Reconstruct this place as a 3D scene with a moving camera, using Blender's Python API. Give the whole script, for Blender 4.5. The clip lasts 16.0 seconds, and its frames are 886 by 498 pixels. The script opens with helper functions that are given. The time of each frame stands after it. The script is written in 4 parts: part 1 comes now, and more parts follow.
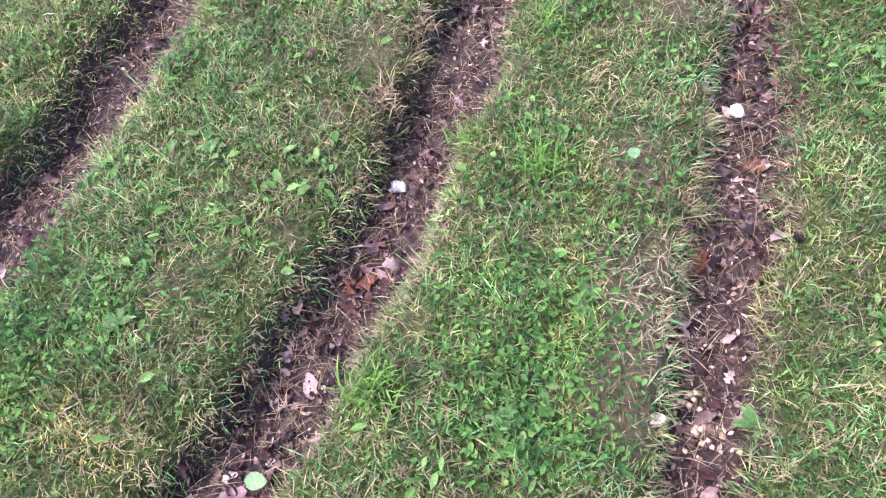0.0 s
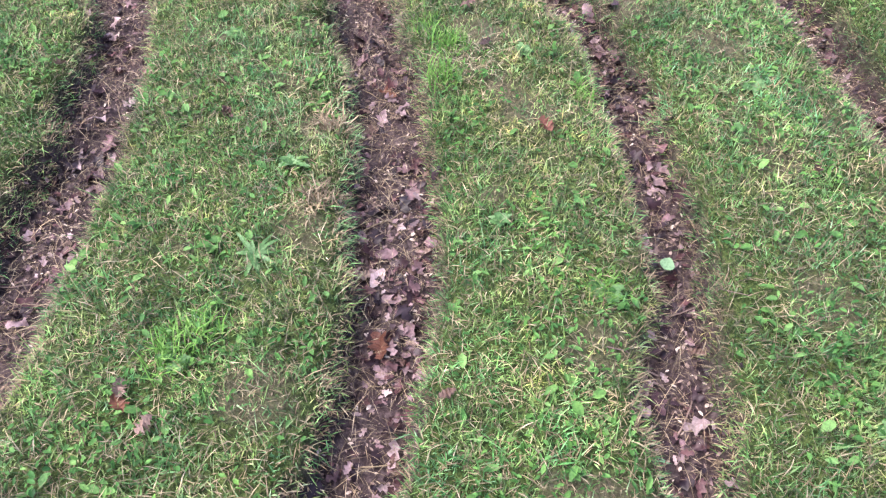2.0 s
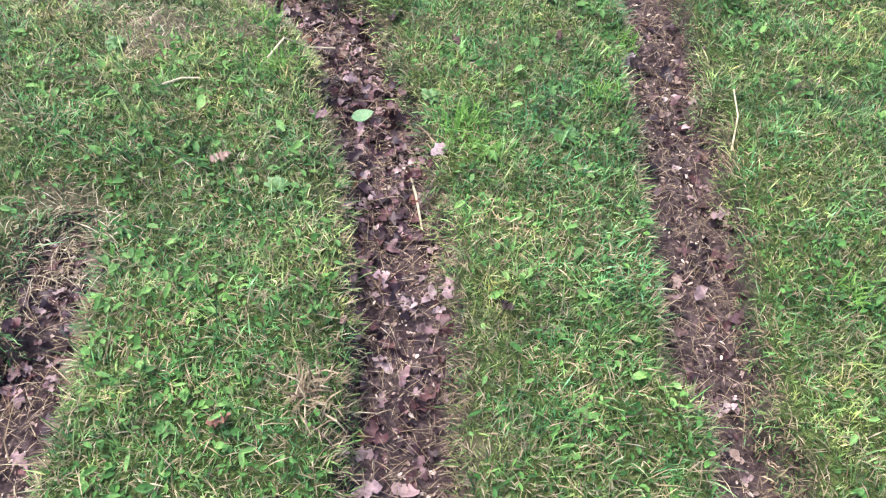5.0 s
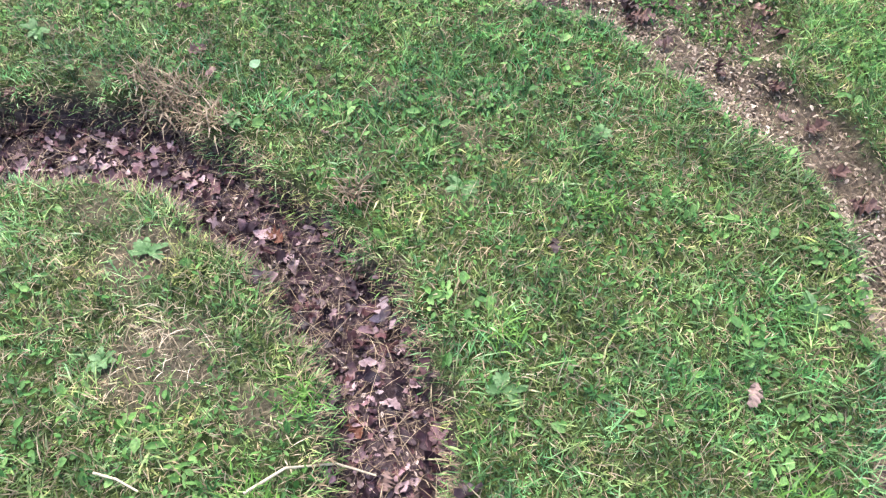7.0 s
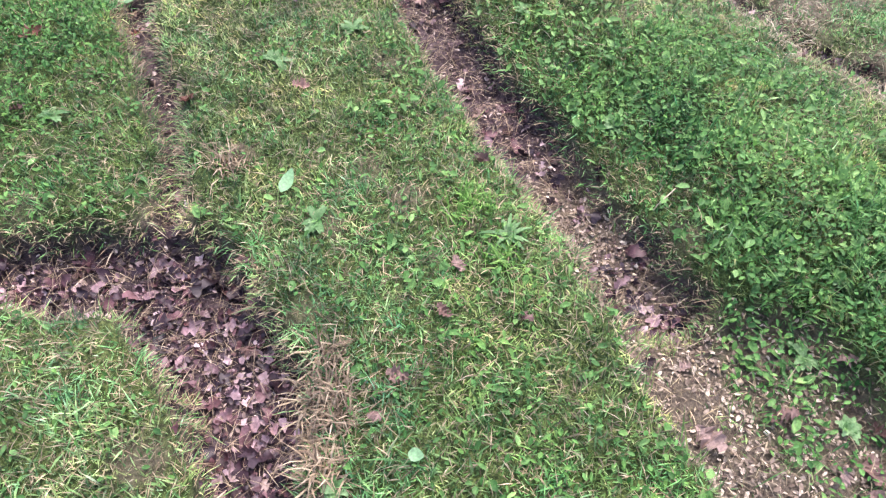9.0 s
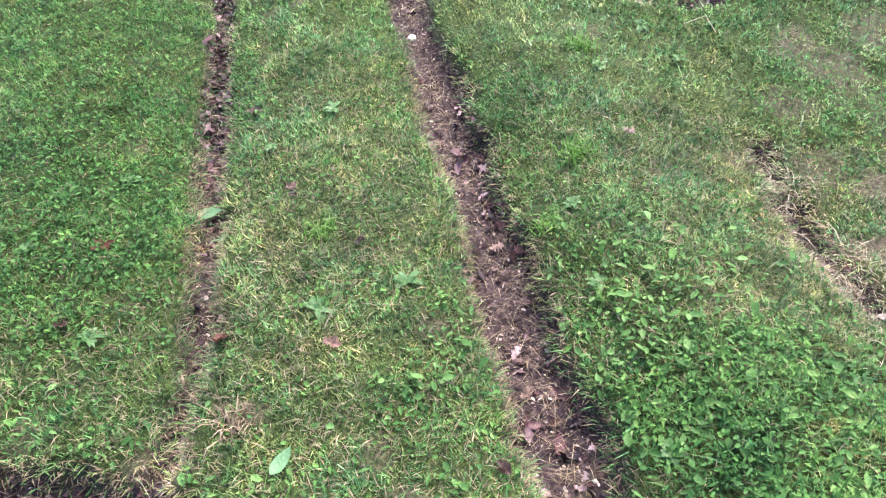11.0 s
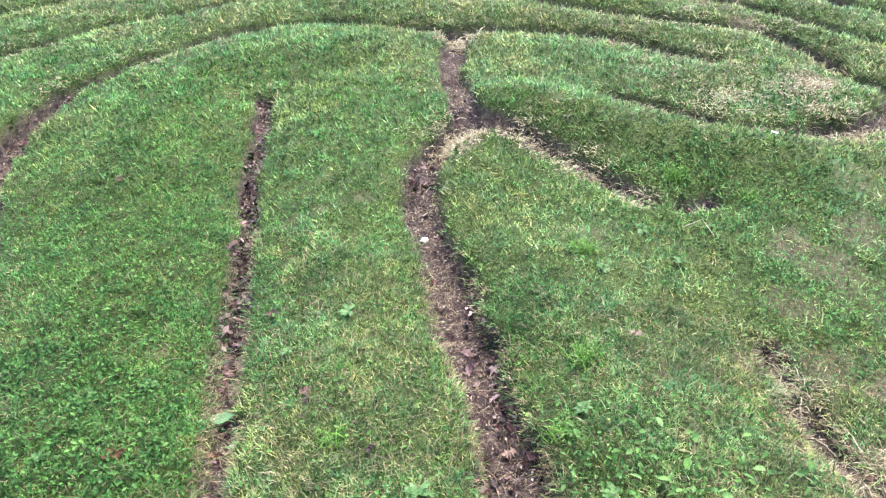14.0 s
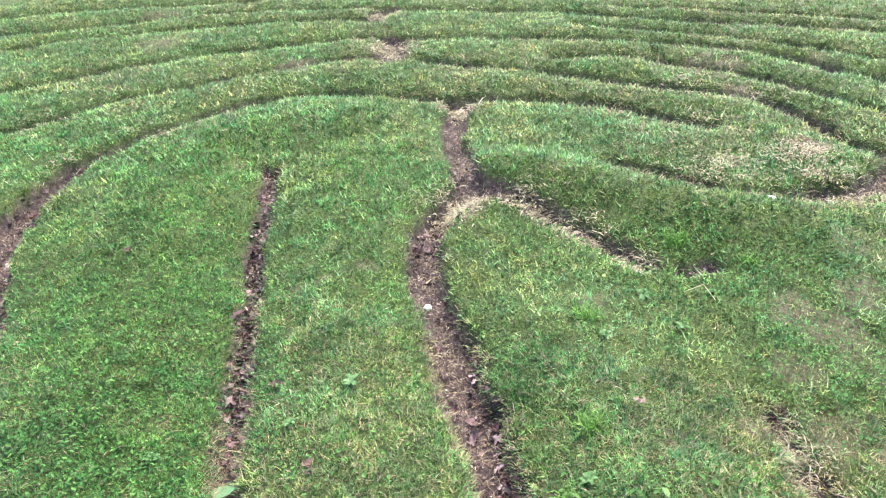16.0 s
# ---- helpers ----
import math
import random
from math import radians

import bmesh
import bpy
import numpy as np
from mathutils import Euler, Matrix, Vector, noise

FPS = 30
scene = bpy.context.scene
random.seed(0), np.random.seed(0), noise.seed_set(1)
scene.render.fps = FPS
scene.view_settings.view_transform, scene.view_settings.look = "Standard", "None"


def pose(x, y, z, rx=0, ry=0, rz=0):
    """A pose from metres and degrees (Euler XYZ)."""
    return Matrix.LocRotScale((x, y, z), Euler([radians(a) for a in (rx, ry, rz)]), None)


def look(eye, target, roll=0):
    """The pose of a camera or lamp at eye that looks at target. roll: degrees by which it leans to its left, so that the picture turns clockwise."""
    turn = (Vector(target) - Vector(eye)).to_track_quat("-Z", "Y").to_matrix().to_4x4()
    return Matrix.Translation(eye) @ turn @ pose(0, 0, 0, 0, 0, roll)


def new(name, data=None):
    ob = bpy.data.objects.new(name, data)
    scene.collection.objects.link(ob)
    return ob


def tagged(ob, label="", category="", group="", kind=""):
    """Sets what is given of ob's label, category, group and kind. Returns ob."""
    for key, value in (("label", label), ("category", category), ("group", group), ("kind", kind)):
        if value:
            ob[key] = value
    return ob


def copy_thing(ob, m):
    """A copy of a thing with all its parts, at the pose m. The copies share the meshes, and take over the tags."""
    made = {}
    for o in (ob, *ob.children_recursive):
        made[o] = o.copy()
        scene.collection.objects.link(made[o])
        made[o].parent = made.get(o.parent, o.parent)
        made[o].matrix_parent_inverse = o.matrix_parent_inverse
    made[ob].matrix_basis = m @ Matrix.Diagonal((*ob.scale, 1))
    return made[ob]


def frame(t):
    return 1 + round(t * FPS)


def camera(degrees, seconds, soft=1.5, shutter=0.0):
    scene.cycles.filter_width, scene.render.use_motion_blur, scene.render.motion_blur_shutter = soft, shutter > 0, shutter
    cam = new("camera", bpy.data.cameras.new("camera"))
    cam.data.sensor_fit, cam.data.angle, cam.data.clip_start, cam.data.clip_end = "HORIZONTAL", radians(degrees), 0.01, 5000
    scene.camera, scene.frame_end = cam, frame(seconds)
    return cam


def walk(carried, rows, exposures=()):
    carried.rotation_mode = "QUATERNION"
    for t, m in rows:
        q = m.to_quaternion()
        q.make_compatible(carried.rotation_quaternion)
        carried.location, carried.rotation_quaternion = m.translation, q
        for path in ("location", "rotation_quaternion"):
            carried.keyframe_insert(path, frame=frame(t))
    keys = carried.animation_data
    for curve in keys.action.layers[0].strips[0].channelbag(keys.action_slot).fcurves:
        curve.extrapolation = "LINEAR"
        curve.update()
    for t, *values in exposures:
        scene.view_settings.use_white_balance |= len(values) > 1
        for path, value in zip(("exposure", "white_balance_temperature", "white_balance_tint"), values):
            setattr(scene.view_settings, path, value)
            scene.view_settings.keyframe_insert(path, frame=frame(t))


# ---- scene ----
cam = camera(63.2, 16.0, soft=1.3)
PATH = [
    (0, (0.017, 0.023, 1.451), (0.013, 1.006, -0.291), -14.6),
    (0.5, (-0.006, 0.189, 1.479), (0.228, 1.239, -0.206), -7.1),
    (1, (0.043, 0.421, 1.505), (0.369, 1.524, -0.131), -3.8),
    (1.5, (0.151, 0.708, 1.503), (0.528, 1.863, -0.086), -1.9),
    (2, (0.303, 1.027, 1.501), (0.688, 2.211, -0.064), 0.0),
    (2.5, (0.534, 1.378, 1.485), (0.880, 2.585, -0.072), 1.7),
    (3, (0.676, 1.761, 1.443), (0.946, 2.983, -0.117), 2.9),
    (3.5, (0.807, 2.136, 1.445), (0.954, 3.372, -0.121), 3.4),
    (3.7, (0.876, 2.308, 1.435), (0.962, 3.547, -0.132), 3.4),
    (5.8, (0.764, 4.078, 1.499), (0.491, 5.124, -0.184), 4.0),
    (6, (0.748, 4.237, 1.501), (0.403, 5.264, -0.180), 3.4),
    (6.5, (0.698, 4.606, 1.480), (0.170, 5.558, -0.198), 2.6),
    (7, (0.629, 4.985, 1.499), (-0.086, 5.809, -0.178), 2.0),
    (7.5, (0.463, 5.345, 1.511), (-0.417, 5.991, -0.165), 1.9),
    (8, (0.260, 5.606, 1.507), (-0.753, 6.036, -0.163), 3.2),
    (8.5, (0.025, 5.773, 1.541), (-1.079, 5.937, -0.119), 3.5),
    (9, (-0.286, 5.876, 1.536), (-1.453, 5.788, -0.086), 2.8),
    (9.5, (-0.529, 5.947, 1.551), (-1.735, 5.671, -0.019), 2.3),
    (10, (-0.742, 6.066, 1.584), (-1.986, 5.657, 0.073), 0.8),
    (10.2, (-0.784, 6.078, 1.596), (-2.046, 5.634, 0.110), 0.2),
    (12.3, (-0.853, 6.100, 1.699), (-2.308, 5.478, 0.476), -3.5),
    (12.5, (-0.849, 6.083, 1.702), (-2.326, 5.461, 0.506), -3.1),
    (13, (-0.855, 6.087, 1.723), (-2.373, 5.444, 0.591), -2.9),
    (13.5, (-0.858, 6.094, 1.746), (-2.416, 5.432, 0.680), -2.9),
    (14, (-0.859, 6.101, 1.760), (-2.450, 5.420, 0.758), -2.9),
    (14.5, (-0.857, 6.106, 1.772), (-2.474, 5.410, 0.824), -3.1),
    (15, (-0.856, 6.111, 1.784), (-2.493, 5.404, 0.877), -3.3),
    (15.5, (-0.854, 6.114, 1.791), (-2.505, 5.400, 0.918), -3.4),
    (16, (-0.850, 6.121, 1.794), (-2.513, 5.403, 0.946), -3.6),
]
walk(cam, [(t, look(eye, target, roll)) for t, eye, target, roll in PATH],
     [(0, 2.1, 6250, 30), (3.5, 2.07, 6380, 16), (6, 2.11, 6380, 17), (9, 2.2, 6380, 26), (12.5, 2.27, 6500, 14), (16, 2.42, 6650, 10)])

# ---- world and light ----
world = bpy.data.worlds.new("overcast_sky")
scene.world = world
world.use_nodes = True
wn, wl = world.node_tree.nodes, world.node_tree.links
sky = wn.new("ShaderNodeTexSky")
sky.sky_type, sky.sun_disc = "NISHITA", False
sky.sun_elevation, sky.sun_rotation = radians(62), radians(-73)
sky.air_density, sky.dust_density, sky.ozone_density = 1.0, 4.0, 1.0
wn["Background"].inputs["Strength"].default_value = 0.15
wl.new(sky.outputs["Color"], wn["Background"].inputs["Color"])
sun_data = bpy.data.lights.new("sun", "SUN")
sun_data.energy, sun_data.angle, sun_data.color = 1.2, radians(50), (1.0, 0.96, 0.9)
sun = new("sun", sun_data)
sun.matrix_world = look((-10, 3, 20), (0, 0, 0))


# ---- materials ----
def material(name, build):
    m = bpy.data.materials.new(name)
    m.use_nodes = True
    nodes, links = m.node_tree.nodes, m.node_tree.links
    build(nodes, links, nodes["Principled BSDF"], nodes["Material Output"])
    return m


def ramp(nodes, links, source, stops):
    r = nodes.new("ShaderNodeValToRGB")
    els = r.color_ramp.elements
    while len(els) < len(stops):
        els.new(0.5)
    for el, (at, colour) in zip(els, stops):
        el.position, el.color = at, (*colour, 1)
    links.new(source, r.inputs["Fac"])
    return r.outputs["Color"]


def grain(nodes, links, scale, detail=4.0, rough=0.6):
    pos = nodes.new("ShaderNodeNewGeometry").outputs["Position"]
    n = nodes.new("ShaderNodeTexNoise")
    n.inputs["Scale"].default_value, n.inputs["Detail"].default_value, n.inputs["Roughness"].default_value = scale, detail, rough
    links.new(pos, n.inputs["Vector"])
    return n.outputs["Fac"]


def blend(nodes, links, fac, a, b, kind="MIX"):
    x = nodes.new("ShaderNodeMix")
    x.data_type, x.blend_type = "RGBA", kind
    for sock, value in ((x.inputs["Factor"], fac), (x.inputs["A"], a), (x.inputs["B"], b)):
        if isinstance(value, (int, float)):
            sock.default_value = value
        elif isinstance(value, tuple):
            sock.default_value = (*value, 1)
        else:
            links.new(value, sock)
    return x.outputs["Result"]


def bump(nodes, links, height, strength, distance, shader):
    b = nodes.new("ShaderNodeBump")
    b.inputs["Strength"].default_value, b.inputs["Distance"].default_value = strength, distance
    links.new(height, b.inputs["Height"])
    links.new(b.outputs["Normal"], shader.inputs["Normal"])


def island(nodes):
    return nodes.new("ShaderNodeNewGeometry").outputs["Random Per Island"]


NONE = ((1, 1, 1), (1, 1, 1))


def leafy(colours, patch, glow, rough=0.55, single=False, hue=False):
    """Thin plant matter: a range of colours leaf by leaf, shifted in broad patches, letting some light through."""
    def build(nodes, links, shader, out):
        pick = nodes.new("ShaderNodeObjectInfo").outputs["Random"] if single else island(nodes)
        c = ramp(nodes, links, pick, colours)
        for scale, share in ((1.9, 0.7), (8.0, 1.0), (27.0, 1.0), (62.0, 0.55)):
            if patch is not NONE:
                spots = ramp(nodes, links, grain(nodes, links, scale, 2.0), [(0.38, patch[0]), (0.5, (1, 1, 1)), (0.62, patch[1])])
                c = blend(nodes, links, share, c, spots, "MULTIPLY")
        if hue:
            for scale, share in ((1.3, 0.8), (5.5, 0.9), (19.0, 0.8)):
                tone = ramp(nodes, links, grain(nodes, links, scale, 4.0), [(0.4, (0.78, 0.98, 1.06)), (0.5, (1, 1, 1)), (0.6, (1.3, 1.02, 1.06))])
                c = blend(nodes, links, share, c, tone, "MULTIPLY")
            blade_tone = nodes.new("ShaderNodeAttribute")
            blade_tone.attribute_name = "blade_tone"
            kind = ramp(nodes, links, blade_tone.outputs["Fac"], [(0.0, (1.3, 1.1, 1.36)), (0.5, (1, 1, 1)), (1.0, (0.45, 0.7, 0.52))])
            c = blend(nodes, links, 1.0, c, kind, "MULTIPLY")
        fine = ramp(nodes, links, grain(nodes, links, 160.0, 2.0), [(0.3, (0.72, 0.72, 0.72)), (0.7, (1.2, 1.2, 1.2))])
        c = blend(nodes, links, 1.0, c, fine, "MULTIPLY")
        links.new(c, shader.inputs["Base Color"])
        shader.inputs["Roughness"].default_value = rough
        shader.inputs["Specular IOR Level"].default_value = 0.3 if hue else 0.2
        thin = nodes.new("ShaderNodeBsdfTranslucent")
        links.new(c, thin.inputs["Color"])
        mix = nodes.new("ShaderNodeMixShader")
        mix.inputs["Fac"].default_value = glow
        links.new(shader.outputs["BSDF"], mix.inputs[1])
        links.new(thin.outputs["BSDF"], mix.inputs[2])
        links.new(mix.outputs["Shader"], out.inputs["Surface"])
    return build


def soil_build(nodes, links, shader, out):
    bare = nodes.new("ShaderNodeAttribute")
    bare.attribute_name = "bare"
    mud = ramp(nodes, links, grain(nodes, links, 38.0, 6.0, 0.7), [(0.32, (0.018, 0.012, 0.013)), (0.5, (0.05, 0.035, 0.036)), (0.7, (0.125, 0.095, 0.094))])
    thatch = ramp(nodes, links, grain(nodes, links, 75.0, 6.0, 0.8), [(0.36, (0.007, 0.012, 0.004)), (0.5, (0.036, 0.06, 0.016)), (0.66, (0.13, 0.175, 0.06))])
    far = ramp(nodes, links, grain(nodes, links, 1.1, 5.0), [(0.3, (0.75, 0.85, 0.7)), (0.7, (1.2, 1.1, 1.0))])
    thatch = blend(nodes, links, 1.0, thatch, far, "MULTIPLY")
    worn = nodes.new("ShaderNodeAttribute")
    worn.attribute_name = "worn"
    earth = ramp(nodes, links, grain(nodes, links, 70.0, 6.0, 0.75), [(0.3, (0.032, 0.025, 0.016)), (0.5, (0.095, 0.078, 0.054)), (0.72, (0.22, 0.185, 0.13))])
    mud = blend(nodes, links, worn.outputs["Fac"], mud, earth)
    links.new(blend(nodes, links, bare.outputs["Fac"], thatch, mud), shader.inputs["Base Color"])
    wet = ramp(nodes, links, grain(nodes, links, 14.0, 3.0), [(0.35, (0.5, 0.5, 0.5)), (0.6, (0.95, 0.95, 0.95))])
    links.new(wet, shader.inputs["Roughness"])
    shader.inputs["Specular IOR Level"].default_value = 0.15
    bump(nodes, links, grain(nodes, links, 55.0, 8.0, 0.75), 0.9, 0.02, shader)


def stone_build(nodes, links, shader, out):
    links.new(ramp(nodes, links, grain(nodes, links, 60.0, 5.0), [(0.3, (0.5, 0.49, 0.45)), (0.6, (0.74, 0.73, 0.69)), (0.8, (0.82, 0.81, 0.78))]), shader.inputs["Base Color"])
    shader.inputs["Roughness"].default_value = 0.85
    bump(nodes, links, grain(nodes, links, 120.0, 6.0), 0.5, 0.004, shader)


def pebble_build(nodes, links, shader, out):
    links.new(ramp(nodes, links, island(nodes), [(0.0, (0.3, 0.22, 0.13)), (0.5, (0.5, 0.42, 0.28)), (1.0, (0.62, 0.57, 0.47))]), shader.inputs["Base Color"])
    shader.inputs["Roughness"].default_value = 0.8
    bump(nodes, links, grain(nodes, links, 200.0, 4.0), 0.4, 0.002, shader)


SOIL = material("soil_and_thatch", soil_build)
GRASS = material("grass_blades", leafy([(0.0, (0.025, 0.068, 0.02)), (0.22, (0.072, 0.165, 0.044)), (0.6, (0.152, 0.3, 0.08)), (0.92, (0.22, 0.365, 0.125)), (1.0, (0.29, 0.41, 0.19))],
                                       ((0.55, 0.62, 0.6), (1.3, 1.28, 1.26)), 0.32, 0.55, False, True))
THATCH = material("thatch_stems", leafy([(0.0, (0.07, 0.062, 0.036)), (0.35, (0.15, 0.132, 0.075)), (0.7, (0.235, 0.208, 0.125)), (0.93, (0.31, 0.278, 0.18)), (1.0, (0.42, 0.38, 0.27))], ((0.72, 0.74, 0.74), (1.2, 1.15, 1.1)), 0.2, 0.5))
BROAD = material("broad_weed_leaves", leafy([(0.0, (0.04, 0.12, 0.028)), (0.6, (0.085, 0.2, 0.05)), (1.0, (0.15, 0.29, 0.09))], ((0.8, 0.85, 0.85), (1.15, 1.1, 1.05)), 0.22))
LONG = material("long_grass", leafy([(0.0, (0.07, 0.17, 0.03)), (0.6, (0.12, 0.28, 0.05)), (1.0, (0.2, 0.36, 0.09))], NONE, 0.35))
STRAW = material("dry_grass_blades", leafy([(0.0, (0.12, 0.088, 0.058)), (0.4, (0.2, 0.158, 0.1)), (0.8, (0.28, 0.228, 0.145)), (1.0, (0.4, 0.345, 0.24))], ((0.8, 0.8, 0.8), (1.12, 1.1, 1.08)), 0.2))
TRODDEN = material("trodden_straw", leafy([(0.0, (0.15, 0.125, 0.075)), (0.5, (0.29, 0.255, 0.165)), (1.0, (0.45, 0.41, 0.3))], NONE, 0.1, 0.6))
PALESTEM = material("pale_stalk", leafy([(0.0, (0.36, 0.31, 0.2)), (1.0, (0.5, 0.45, 0.31))], NONE, 0.1, 0.5))
CLOVER = material("clover_leaves", leafy([(0.0, (0.022, 0.075, 0.018)), (0.5, (0.046, 0.135, 0.03)), (1.0, (0.105, 0.245, 0.062))], ((0.8, 0.9, 0.9), (1.15, 1.1, 1.0)), 0.3))
WEED = material("weed_leaves", leafy([(0.0, (0.05, 0.125, 0.038)), (0.5, (0.085, 0.185, 0.062)), (1.0, (0.14, 0.25, 0.105))], NONE, 0.25, 0.5, True))
LITTER = material("dead_leaves", leafy([(0.0, (0.014, 0.01, 0.014)), (0.4, (0.037, 0.022, 0.026)), (0.62, (0.09, 0.045, 0.046)), (0.78, (0.155, 0.105, 0.112)), (0.92, (0.235, 0.18, 0.182)), (1.0, (0.36, 0.3, 0.295))], ((0.75, 0.72, 0.72), (1.2, 1.15, 1.15)), 0.08, 0.38))
LEAF = material("fallen_leaf", leafy([(0.0, (0.03, 0.021, 0.02)), (0.4, (0.085, 0.05, 0.04)), (0.7, (0.155, 0.105, 0.085)), (0.9, (0.24, 0.18, 0.15)), (1.0, (0.15, 0.06, 0.04))], NONE, 0.1, 0.45, True))
RUSSET = material("russet_leaf", leafy([(0.0, (0.085, 0.036, 0.024)), (1.0, (0.15, 0.064, 0.038))], NONE, 0.12, 0.5, True))
GREENLEAF = material("fresh_fallen_leaf", leafy([(0.0, (0.1, 0.23, 0.1)), (1.0, (0.2, 0.33, 0.18))], NONE, 0.25, 0.45, True))
CHIP = material("wood_chips", leafy([(0.0, (0.05, 0.033, 0.03)), (0.45, (0.12, 0.082, 0.072)), (0.8, (0.25, 0.19, 0.16)), (1.0, (0.5, 0.43, 0.36))], NONE, 0.0, 0.75))
TANCHIP = material("tan_wood_chips", leafy([(0.0, (0.06, 0.042, 0.03)), (0.4, (0.15, 0.12, 0.088)), (0.8, (0.27, 0.225, 0.165)), (1.0, (0.44, 0.39, 0.3))], NONE, 0.0, 0.75))
STONE = material("chalk_stone", stone_build)
PEBBLE = material("pebbles", pebble_build)


